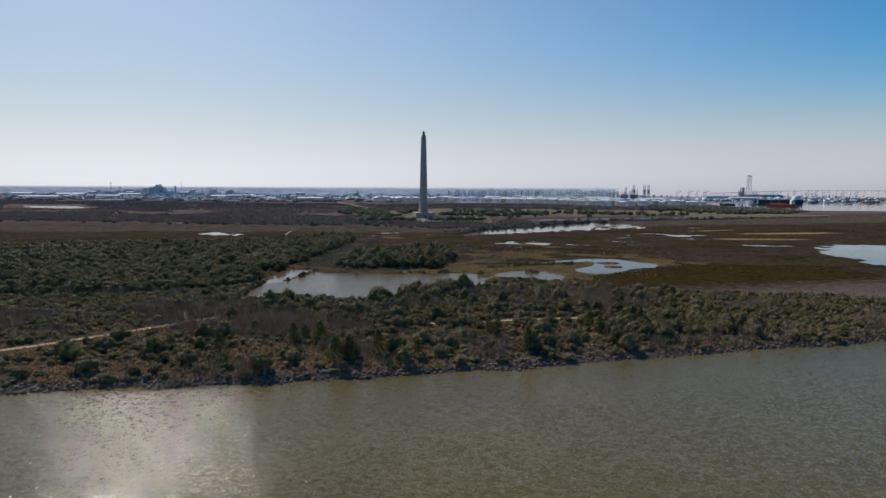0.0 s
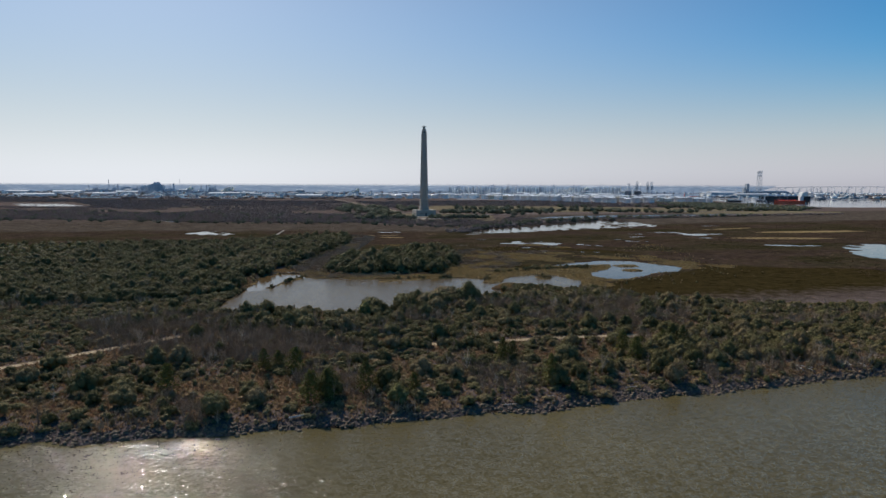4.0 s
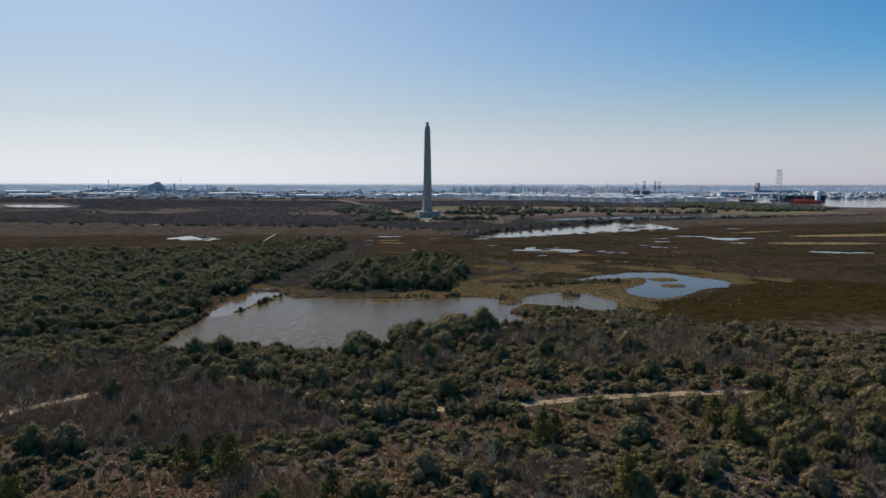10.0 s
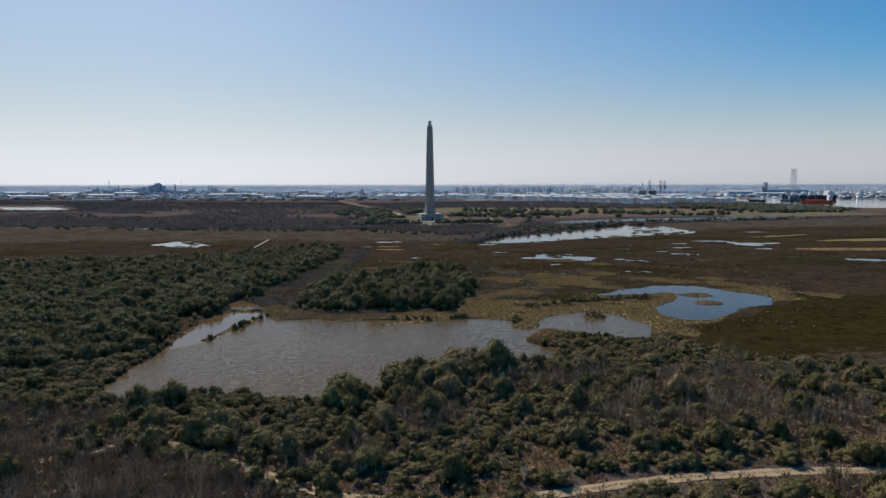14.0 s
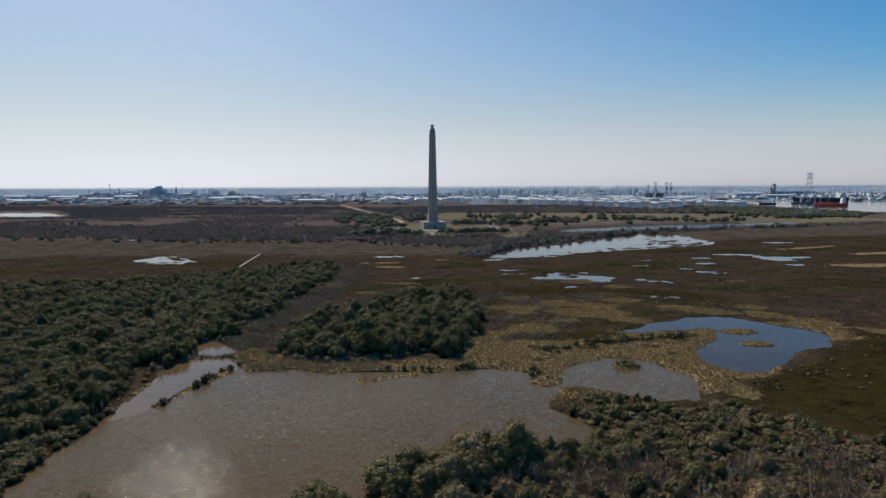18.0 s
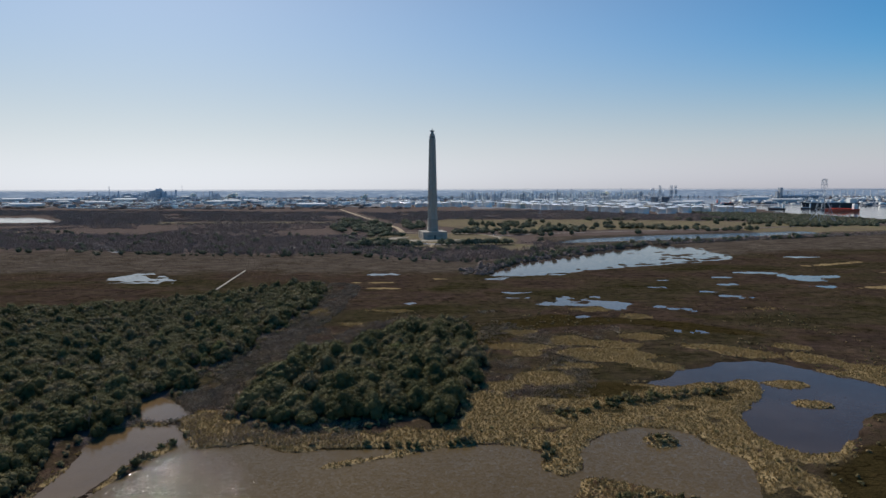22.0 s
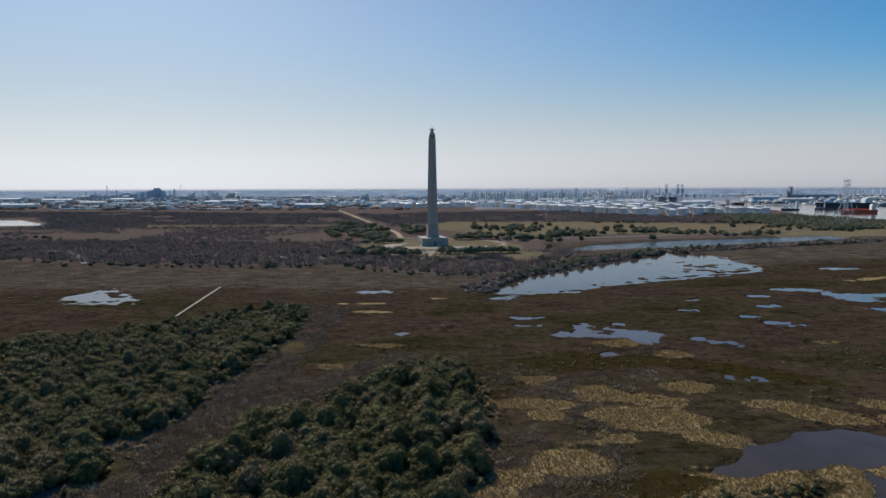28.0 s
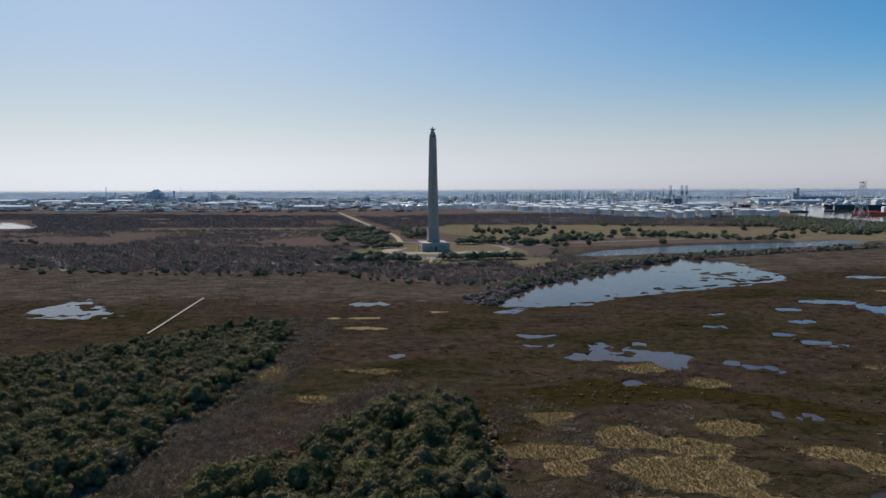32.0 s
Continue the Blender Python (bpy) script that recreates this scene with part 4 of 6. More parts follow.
def tuft(seed, blades):
    """Clump of stiff grass, unit radius about."""
    r = np.random.default_rng(seed)
    a, out = r.uniform(0, 6.28, blades), r.uniform(0.1, 0.9, blades)
    root = np.stack([np.cos(a) * out * 0.6, np.sin(a) * out * 0.6, np.zeros(blades)], 1)
    tip = np.stack([np.cos(a) * out * 1.1, np.sin(a) * out * 1.1, r.uniform(0.6, 1.1, blades)], 1)
    side = np.stack([-np.sin(a), np.cos(a), np.zeros(blades)], 1) * 0.20
    return np.stack([root - side, root + side, tip], 1).reshape(-1, 3), np.arange(3 * blades).reshape(-1, 3)


TRUNK = tube(0.10, 0.05, -0.3, 1.0, 5)
TRUNK_V, TRUNK_T = np.array(TRUNK[0]), np.array([t for q in TRUNK[1][:5] for t in ((q[0], q[1], q[2]), (q[0], q[2], q[3]))])


def scatter(x0, y0, x1, y1, step, keep, r):
    """Jittered grid of places, thinned to the share that keep gives."""
    a, b = np.meshgrid(np.arange(x0, x1, step), np.arange(y0, y1, step))
    x, y = (a + r.uniform(-0.5, 0.5, a.shape) * step).ravel(), (b + r.uniform(-0.5, 0.5, a.shape) * step).ravel()
    ok = r.random(len(x)) < keep(x, y)
    return x[ok], y[ok]


def woods(name, x, y, radius, tall, templates, material, label, category, r, sink=0.1):
    """Plants past counting, as one mesh: each place takes one of the shapes, turned and sized."""
    z = sample(Z, x, y) - sink
    which = r.integers(0, len(templates), len(x))
    vs, ts, hs, n = [], [], [], 0
    for k, (tv, tt) in enumerate(templates):
        i = np.where(which == k)[0]
        if not len(i):
            continue
        a = r.uniform(0, 6.28, len(i))
        c, s = np.cos(a)[:, None], np.sin(a)[:, None]
        px = (tv[:, 0] * c - tv[:, 1] * s) * radius[i][:, None] + x[i][:, None]
        py = (tv[:, 0] * s + tv[:, 1] * c) * radius[i][:, None] + y[i][:, None]
        pz = tv[:, 2] * tall[i][:, None] + z[i][:, None]
        vs.append(np.stack([px, py, pz], -1).reshape(-1, 3))
        ts.append((tt[None] + (np.arange(len(i)) * len(tv))[:, None, None] + n).reshape(-1, 3))
        hs.append(np.repeat(r.random(len(i)), len(tv)))
        n += len(i) * len(tv)
    ob = new(name, tri_mesh(name, np.concatenate(vs), np.concatenate(ts), material, [("hue", np.concatenate(hs))], True))
    return tagged(ob, label, category, kind="stuff")


BALL0 = (ICO_V, ICO_F)
FULL = [crown(s, 620, 15, BALL0, 0.052, 0.72, 0.14) for s in range(7)]
MIDDLE = [crown(s + 20, 230, 8, BALL0, 0.078, 0.66, 0.16) for s in range(8)]
SMALL = [crown(s + 40, 56, 4, BALL0, 0.125, 0.56, 0.2) for s in range(6)]
FAR = [crown(s + 60, 16, 4, BALL0, 0.22, 0.6, 0.25) for s in range(6)]
BARE = [bare(s, 90) for s in range(6)]
BARE_FAR = [bare(s + 30, 30) for s in range(4)]
BRUSH = [brush(s, 44) for s in range(5)]
TUFTS = [tuft(s, 8) for s in range(4)]


def dry_land(x, y, margin=1.0):
    return sample(D_GRID, x, y) > margin


def near_wood(x, y):
    """Woodland and scrub between the river and the ponds."""
    d, river = sample(D_GRID, x, y), sample(R_GRID, x, y)
    upper = np.interp(x, [60, 85, 100, 125, 160, 300], [-817, -814, -816, -842, -859, -880]) + 8 * (fbm(x, y, 22, 64) - 0.5)
    return (river > 3.5) & (d > 1.2) & (y < upper) & (near_line(x, y, TRACK) > np.where(x < -98, 3.6, np.where(x < -20, 0.3, np.where((x > 20) & (x < 98), 3.6, np.where(x < 20, 2.4, 0.6))))) & (inside(x, y, FOREST) > 0)


def soil_share(x, y):
    return sample(zn[1], x, y)


r = np.random.default_rng(11)
# --- single trees of the woodland by the river: the ones passed nearest
tree_kinds = []
for s in range(4):
    t = empty("tree", pose(0, 0, -50), "dense dark green evergreen tree in riverside scrub", "tree", "trees by the river")
    part("trunk", ([tuple(p) for p in TRUNK_V * (3.0, 3.0, 3.0)], [tuple(f) for f in TRUNK_T]), m_bark, t)
    k = new("crown", tri_mesh("crown", FULL[s][0] * (3.4, 3.4, 4.6) + (0, 0, 0.4), FULL[s][1], m_evergreen_one, (), True))
    k.parent = t
    tree_kinds.append(t)
bare_kinds = []
for s in range(3):
    t = empty("bare_tree", pose(0, 0, -50), "leafless grey-brown winter tree with fine upright twigs", "tree", "bare trees by the river")
    part("trunk", ([tuple(p) for p in TRUNK_V * (1.6, 1.6, 3.6)], [tuple(f) for f in TRUNK_T]), m_bark, t)
    k = new("crown", tri_mesh("crown", BARE[s][0] * (2.6, 2.6, 4.4), BARE[s][1], m_twigs_one, (), True))
    k.parent = t
    bare_kinds.append(t)


def plant_singles(kinds, x, y, lo, hi):
    for i in range(len(x)):
        k = kinds[i % len(kinds)]
        sc = r.uniform(lo, hi)
        m = pose(x[i], y[i], float(sample(Z, x[i], y[i])) - 0.1, 0, 0, r.uniform(0, 360))
        ob = copy_thing(k, m)
        ob.matrix_basis = m @ Matrix.Diagonal((sc, sc, sc * r.uniform(0.85, 1.15), 1))


def bare_share(x, y):
    """Where leafless woods stand: the western stretch and drifts elsewhere."""
    west = np.clip(0.5 - (oval(x, y, -80, -936, 50, 24, -12) + wobble(x, y, 3, 16, 62)) / 8, 0, 1)
    north_west = np.clip(0.5 - oval(x, y, -122, -902, 36, 15, 10) / 10, 0, 1)
    bank = np.clip(0.5 - np.minimum(oval(x, y, -3, -890, 11, 15), oval(x, y, 38, -862, 27, 11)) / 6, 0, 1)
    east = np.clip(0.5 - oval(x, y, 115, -968, 40, 14, 12) / 8, 0, 1)
    drift = np.clip((fbm(x, y, 30, 61) - 0.57) * 5, 0, 0.6)
    return np.clip(np.max([west * 0.95, north_west * 0.6, bank * 0.65, east * 0.35, drift], 0), 0, 0.95)


def green_share(x, y):
    return 1 - bare_share(x, y)


x, y = scatter(-130, -1012, 150, -846, 8.0, lambda a, b: near_wood(a, b) * green_share(a, b) * 0.42 * (1 - 0.75 * soil_share(a, b)), r)
plant_singles(tree_kinds, x, y, 0.55, 1.3)
x, y = scatter(62, -985, 190, -934, 5.0, lambda a, b: near_wood(a, b) * (oval(a, b, 105, -953, 42, 14, 10) < 0) * 0.7, r)
plant_singles(tree_kinds, x, y, 0.7, 1.25)
x, y = scatter(-130, -1012, 150, -850, 9.5, lambda a, b: near_wood(a, b) * (0.12 + bare_share(a, b)) * 0.65, r)
plant_singles(bare_kinds, x, y, 0.7, 1.3)
for t in tree_kinds + bare_kinds:
    for o in (*t.children_recursive, t):
        bpy.data.objects.remove(o)

# --- young pines
def pine_crown(seed, tiers=11, per=62):
    """Cone of layered needle sprays, one tall."""
    q = np.random.default_rng(seed)
    pos, out = [], []
    for k in range(tiers):
        t = (k + 0.5) / tiers
        reach = 0.42 * (1 - t) ** 0.6 * q.uniform(0.8, 1.15) + 0.03
        a = q.uniform(0, 6.28, per)
        d = np.sqrt(q.uniform(0.1, 1, per)) * reach * (1 + 0.25 * np.sin(5 * a + k))
        pos.append(np.stack([np.cos(a) * d, np.sin(a) * d, 0.16 + 0.82 * t + q.normal(0, 0.03, per) - 0.12 * d], 1))
        out.append(np.stack([np.cos(a), np.sin(a), np.full(per, 0.9)], 1))
    return leaf_tris(np.concatenate(pos), np.concatenate(out), 0.042, q, 0.6)


pine_kinds = []
for s in range(3):
    t = empty("young_pine", pose(0, 0, -50), "upright young pine with bright yellow-green needles", "tree", "young pines by the river")
    part("trunk", ([tuple(p) for p in TRUNK_V * (1.8, 1.8, 4.0)], [tuple(f) for f in TRUNK_T]), m_bark, t)
    pv, pt = pine_crown(s + 500)
    k = new("crown", tri_mesh("crown", pv * (8.4, 8.4, 8.6), pt, m_pine, (), True))
    k.parent = t
    pine_kinds.append(t)
PINES = [(68, -955), (76, -952), (85, -949), (92, -950), (28, -958), (70, -963), (90, -946), (-34, -1003), (-55, -971), (-51, -968), (-77, -992), (-20, -994), (-6, -996), (35, -989), (-44, -975), (24, -962), (-30, -1000)]
plant_singles(pine_kinds, np.array([p[0] for p in PINES]), np.array([p[1] for p in PINES]), 0.8, 1.25)
for t in pine_kinds:
    for o in (*t.children_recursive, t):
        bpy.data.objects.remove(o)

# --- woods and scrub past counting
x, y = scatter(-300, -1090, 330, -740, 3.5, lambda a, b: near_wood(a, b) * (0.02 + np.where(b > -926 - 0.05 * np.abs(a), 0.8, 0.55) * green_share(a, b) ** 1.5) * (1 - 0.95 * soil_share(a, b)) * np.clip(sample(R_GRID, a, b) / 60 + 0.5, 0, 1), r)
woods("evergreen_scrub", x, y, r.uniform(1.3, 3.3, len(x)), r.uniform(1.0, 3.0, len(x)), MIDDLE, m_evergreen, "dense dark green evergreen scrub along the river", "scrub", r)
x, y = scatter(-104, -960, 260, -895, 3.4, lambda a, b: ((a < 22) | (a > 96)) * (np.abs(near_line(a, b, [(p, q - 4.2) for p, q in TRACK]) - 0) < 2.0) * (near_line(a, b, TRACK) > 2.2) * np.where(a < -60, 0.6, 0.8), r)
woods("trackside_bushes", x, y, r.uniform(1.8, 3.2, len(x)), r.uniform(2.4, 4.2, len(x)), MIDDLE, m_evergreen, "dark bushes screening the sandy track", "scrub", r)
x, y = scatter(-230, -1070, 280, -740, 3.0, lambda a, b: near_wood(a, b) * 0.62 * (1 - 0.6 * soil_share(a, b)), r)
woods("low_scrub", x, y, r.uniform(0.8, 1.9, len(x)), r.uniform(0.7, 1.7, len(x)), SMALL, m_scrub, "low olive and brown scrub bushes", "scrub", r)
x, y = scatter(-260, -1090, 300, -760, 3.4, lambda a, b: near_wood(a, b) * (0.04 + 0.8 * bare_share(a, b)), r)
woods("leafless_wood", x, y, r.uniform(1.3, 2.4, len(x)), r.uniform(2.0, 3.8, len(x)), BARE, m_twigs, "leafless purplish-brown winter thicket", "thicket", r)
x, y = scatter(-200, -1030, 240, -840, 1.5, lambda a, b: (sample(R_GRID, a, b) > 3) * dry_land(a, b) * (near_line(a, b, TRACK) > 1.8) * (0.02 + 0.85 * soil_share(a, b)), r)
woods("rusty_grass", x, y, r.uniform(0.6, 1.3, len(x)), r.uniform(0.3, 0.9, len(x)), TUFTS, m_rust, "rusty dry bunch grass in clearings", "grass", r)

x, y = scatter(-200, -1060, 220, -780, 1.75, lambda a, b: (sample(R_GRID, a, b) > 3.5) * (sample(D_GRID, a, b) > 0.8) * (b < -790 + 0.1 * np.abs(a)) * (near_line(a, b, TRACK) > 1.7) * (inside(a, b, FOREST) > -6) * (inside(a, b, BIG_POND) > 1) * (b < np.interp(a, [60, 85, 100, 125, 160, 300], [-790, -820, -826, -842, -856, -878])), r)
woods("wood_undergrowth", x, y, r.uniform(0.9, 1.7, len(x)), r.uniform(0.35, 1.15, len(x)), TUFTS, m_grassy, "dry olive and brown grass between the bushes", "grass", r, 0.05)
x, y = scatter(-240, -1060, 220, -830, 2.5, lambda a, b: near_wood(a, b) * np.clip(bare_share(a, b) * 1.1 - 0.1, 0, 0.8), r)
woods("leafless_saplings", x, y, r.uniform(1.2, 2.4, len(x)), r.uniform(2.4, 5.0, len(x)), BRUSH, m_twigs, "dense upright leafless saplings", "thicket", r)

# --- the forest west of the pond and the grove
forest_here = lambda a, b: (inside(a, b, FOREST) + wobble(a, b, 3.25, 18, 71) < 0) & dry_land(a, b, 0.5)
x, y = scatter(-300, -905, -78, -435, 8.2, lambda a, b: forest_here(a, b) * 0.93, r)
woods("western_forest", x, y, r.uniform(3.8, 7.0, len(x)), r.uniform(4.6, 7.4, len(x)), FULL, m_forest, "dense rounded dark green trees of the western wood", "forest", r)
x, y = scatter(-300, -905, -76, -432, 5.8, lambda a, b: forest_here(a, b) * np.clip(0.6 + (fbm(a, b, 40, 77) - 0.4) * 2.5, 0.45, 0.95), r)
woods("western_forest_thicket", x, y, r.uniform(2.6, 4.4, len(x)), r.uniform(3.4, 5.4, len(x)), MIDDLE, m_forest, "smaller green trees filling the western wood", "forest", r)
x, y = scatter(-300, -905, -80, -440, 9.0, lambda a, b: forest_here(a, b) * np.clip((fbm(a, b, 45, 78) - 0.5) * 5, 0, 0.8), r)
woods("western_forest_bare_trees", x, y, r.uniform(2.6, 4.0, len(x)), r.uniform(3.6, 4.8, len(x)), BARE, m_twigs, "grey-brown leafless trees among the evergreens", "forest", r)
x, y = scatter(-900, -960, -300, -560, 9.0, lambda a, b: forest_here(a, b) * 0.95, r)
woods("western_forest_outskirts", x, y, r.uniform(5, 7.5, len(x)), r.uniform(5.0, 7.5, len(x)), FAR, m_forest, "dense dark green wood", "forest", r)
x, y = scatter(-180, -900, -78, -435, 4.0, lambda a, b: (np.abs(inside(a, b, FOREST)) < 7) * dry_land(a, b, 0.5) * 0.5, r)
woods("forest_edge_scrub", x, y, r.uniform(1.0, 2.2, len(x)), r.uniform(0.9, 2.2, len(x)), SMALL, m_scrub, "olive scrub along the wood's edge", "scrub", r)

grove_kinds = []
for s in range(5):
    t = empty("grove_tree", pose(0, 0, -50), "rounded dark green tree in the marsh grove", "tree", "trees of the marsh grove")
    part("trunk", ([tuple(p) for p in TRUNK_V * (3.0, 3.0, 3.0)], [tuple(f) for f in TRUNK_T]), m_bark, t)
    k = new("crown", tri_mesh("crown", FULL[s][0] * (5.3, 5.3, 6.0) + (0, 0, 0.2), FULL[s][1], m_forest_one, (), True))
    k.parent = t
    grove_kinds.append(t)
x, y = scatter(-75, -760, 32, -596, 6.2, lambda a, b: (inside(a, b, GROVE) + wobble(a, b, 1.95, 12, 73) < -1.5) * 0.97, r)
plant_singles(grove_kinds, x, y, 0.6, 1.4)
for t in grove_kinds:
    for o in (*t.children_recursive, t):
        bpy.data.objects.remove(o)
x, y = scatter(-85, -765, 45, -620, 2.8, lambda a, b: (inside(a, b, GROVE) + wobble(a, b, 2.6, 10, 74) < 5) * dry_land(a, b, 0.6) * 0.55, r)
woods("grove_scrub", x, y, r.uniform(0.9, 2.2, len(x)), r.uniform(0.8, 2.2, len(x)), SMALL, m_scrub, "olive scrub under the grove", "scrub", r)

x, y = scatter(-112, -770, -20, -440, 1.9, lambda a, b: dry_land(a, b, 0.6) * (inside(a, b, GROVE) > -2) * (inside(a, b, FOREST) > -2) * (np.minimum(inside(a, b, GROVE), inside(a, b, FOREST)) < 24) * np.clip((fbm(a, b, 16, 79) - 0.3) * 3, 0, 0.85), r)
woods("corridor_brush", x, y, r.uniform(1.3, 2.4, len(x)), r.uniform(0.7, 1.7, len(x)), BRUSH, m_twigs, "brown dry brush between the wood and the grove", "brush", r)

# --- marsh
reedy = lambda a, b: sample(zn[0], a, b)
x, y = scatter(-140, -895, 260, -540, 1.0, lambda a, b: reedy(a, b) * dry_land(a, b, 0.1) * 0.95, r)
woods("dry_reeds", x, y, r.uniform(0.6, 1.25, len(x)), r.uniform(0.3, 0.95, len(x)), TUFTS, m_reed, "tan dry reeds in drifts by the ponds", "reeds", r, 0.05)
x, y = scatter(-90, -780, 110, -560, 2.1, lambda a, b: dry_land(a, b, 0.8) * (inside(a, b, GROVE) > 2) * (inside(a, b, FOREST) > 1) * np.clip(np.maximum(0.9 - np.abs(oval(a, b, 42, -670, 26, 52, 0)) / 14, np.clip((fbm(a, b, 34, 85) - 0.52) * 5, 0, 0.7)), 0, 0.85) * (1 - sample(zn[0], a, b)), r)
woods("marsh_brush", x, y, r.uniform(1.2, 2.2, len(x)), r.uniform(0.7, 1.6, len(x)), BRUSH, m_twigs, "reddish-brown leafless brush in the marsh", "brush", r)
x, y = scatter(-100, -800, 240, -560, 5.5, lambda a, b: dry_land(a, b, 1) * (inside(a, b, GROVE) > 5) * (inside(a, b, FOREST) > 4) * np.clip((fbm(a, b, 40, 81) - 0.46) * 4, 0, 0.6), r)
woods("marsh_bushes", x, y, r.uniform(0.5, 1.3, len(x)), r.uniform(0.4, 1.1, len(x)), SMALL, m_scrub, "low brown marsh bushes", "scrub", r)
x, y = scatter(-95, -770, 330, -290, 3.1, lambda a, b: dry_land(a, b, 0.4) * (inside(a, b, GROVE) > 2) * (inside(a, b, FOREST) > 1) * (1 - sample(zn[0], a, b)) * np.clip((fbm(a, b, 22, 83) - 0.48) * 3, 0.03, 0.6), r)
woods("marsh_tussocks", x, y, r.uniform(0.8, 1.7, len(x)), r.uniform(0.12, 0.36, len(x)), TUFTS, m_tussock, "dark olive and brown marsh tussocks", "grass", r, 0.05)
x, y = scatter(-560, -560, 800, -215, 5.2, lambda a, b: ((a < -85) | (a > 320)) * dry_land(a, b, 1.0) * (inside(a, b, FOREST) > 2) * (inside(a, b, FARWOOD) > 4) * np.clip((fbm(a, b, 40, 84) - 0.34) * 3, 0.1, 0.8), r)
woods("far_marsh_tussocks", x, y, r.uniform(1.6, 3.4, len(x)), r.uniform(0.15, 0.45, len(x)), TUFTS, m_tussock, "dark brown tussocks of the outer marsh", "grass", r, 0.05)
x, y = scatter(300, -780, 520, -400, 5.5, lambda a, b: dry_land(a, b, 1.0) * np.clip((fbm(a, b, 40, 86) - 0.34) * 3, 0.1, 0.8), r)
woods("eastern_marsh_tussocks", x, y, r.uniform(1.6, 3.4, len(x)), r.uniform(0.15, 0.45, len(x)), TUFTS, m_tussock, "dark brown tussocks of the eastern marsh", "grass", r, 0.05)
hedge = [(44, -752), (60, -741), (69, -737), (85, -732), (101, -728), (119, -723)]
x, y = scatter(20, -790, 130, -720, 2.6, lambda a, b: dry_land(a, b, 0.3) * np.clip(1.25 - near_line(a, b, hedge) / 3.2, 0, 0.9) * np.clip((fbm(a, b, 14, 87) - 0.25) * 4, 0, 1), r)
woods("pond_hedge", x, y, r.uniform(1.3, 2.5, len(x)), r.uniform(1.4, 2.7, len(x)), SMALL, m_evergreen, "dark green bushes along the pond bank", "scrub", r)
x, y = scatter(-112, -830, 110, -750, 3.2, lambda a, b: (np.minimum(near_line(a, b, CAUSEWAY), np.minimum(near_line(a, b, POOL_BANK), np.minimum(oval(a, b, 66, -812, 15, 6, -15), oval(a, b, 78, -769, 3.5, 3)))) < 1.2) * dry_land(a, b, 0.1) * 0.85, r)
woods("islet_bushes", x, y, r.uniform(1.2, 2.5, len(x)), r.uniform(1.0, 2.4, len(x)), SMALL, m_evergreen, "dark scrub on the pond's islets and causeway", "scrub", r)
x, y = scatter(-20, -782, 45, -764, 3.0, lambda a, b: (np.abs(inside(a, b, BIG_POND) - 2.2) < 1.6) * dry_land(a, b, 0.4) * np.clip((fbm(a, b, 9, 88) - 0.42) * 6, 0, 0.8), r)
woods("pond_edge_bushes", x, y, r.uniform(1.1, 2.1, len(x)), r.uniform(1.2, 2.2, len(x)), SMALL, m_evergreen, "dark rounded bushes at the pond's far edge", "scrub", r)
bank_kinds = []
for s in range(4):
    t = empty("bank_tree", pose(0, 0, -50), "broad grey-green tree on the pond's near bank", "tree", "trees on the pond bank")
    part("trunk", ([tuple(p) for p in TRUNK_V * (4.0, 4.0, 3.6)], [tuple(f) for f in TRUNK_T]), m_bark, t)
    k = new("crown", tri_mesh("crown", FULL[s + 1][0] * (5.2, 5.2, 5.4) + (0, 0, 0.4), FULL[s + 1][1], m_evergreen_one, (), True))
    k.parent = t
    bank_kinds.append(t)
bx = np.array([-12, -6, 0, 5, 9, 13, 3, -3, 8, 16, -9, 21, -27, -25, -56, -60, -53])
by = np.array([-866, -862, -858, -856, -853, -851, -864, -868, -862, -856, -873, -851, -879, -883, -905, -908, -911])
plant_singles(bank_kinds, bx, by, 0.85, 1.45)
for t in bank_kinds:
    for o in (*t.children_recursive, t):
        bpy.data.objects.remove(o)
x, y = scatter(-30, -880, 70, -830, 4.2, lambda a, b: (sample(D_GRID, a, b) > 0.4) * (inside(a, b, BIG_POND) < 13) * (b < -838) * 0.85, r)
woods("pond_bank_trees", x, y, r.uniform(2.2, 3.6, len(x)), r.uniform(2.8, 4.4, len(x)), FULL, m_evergreen, "grey-green trees on the pond's near bank", "trees", r)

# --- woods round the park and far woods
x, y = scatter(-700, -300, 190, -130, 7.5, lambda a, b: dry_land(a, b, 3) * (np.abs(inside(a, b, FARWOOD) + 6) < 14 + 14 * fbm(a, b, 40, 93)) * (b < -150 - 0.02 * a) * (b > -330) * 0.6, r)
woods("wood_front_trees", x, y, r.uniform(2.6, 4.6, len(x)), r.uniform(3.6, 6.0, len(x)), BARE, m_hazed_winter, "row of tall leafless trees at the wood's front", "trees", r)
woods("wood_front_scrub", x[::2] + 2, y[::2] - 3, r.uniform(2.0, 4.0, len(x[::2])), r.uniform(1.6, 3.6, len(x[::2])), SMALL, m_oak, "dark scrub at the front of the winter wood", "scrub", r)
LAKE_VIEW = [(-1110, 385), (-850, 385), (-880, 500), (-1130, 820), (-1360, 820)]
OAK_MASS = [(-140, 30), (-66, 60), (-92, 400), (-220, 500), (-195, 200)]
ROAD = [(-52, 120), (-68, 239), (-185, 672), (-334, 1233), (-529, 1811), (-600, 2050)]
TANK_FARM = [(340, 1260), (640, 780), (1060, 880), (1080, 1060), (760, 1500), (620, 1800), (-260, 1860), (-260, 1470), (200, 1500)]
EAST_WOOD = [(815, 900), (725, 473), (764, 300), (900, 262), (1060, 420), (1060, 540), (1020, 690)]
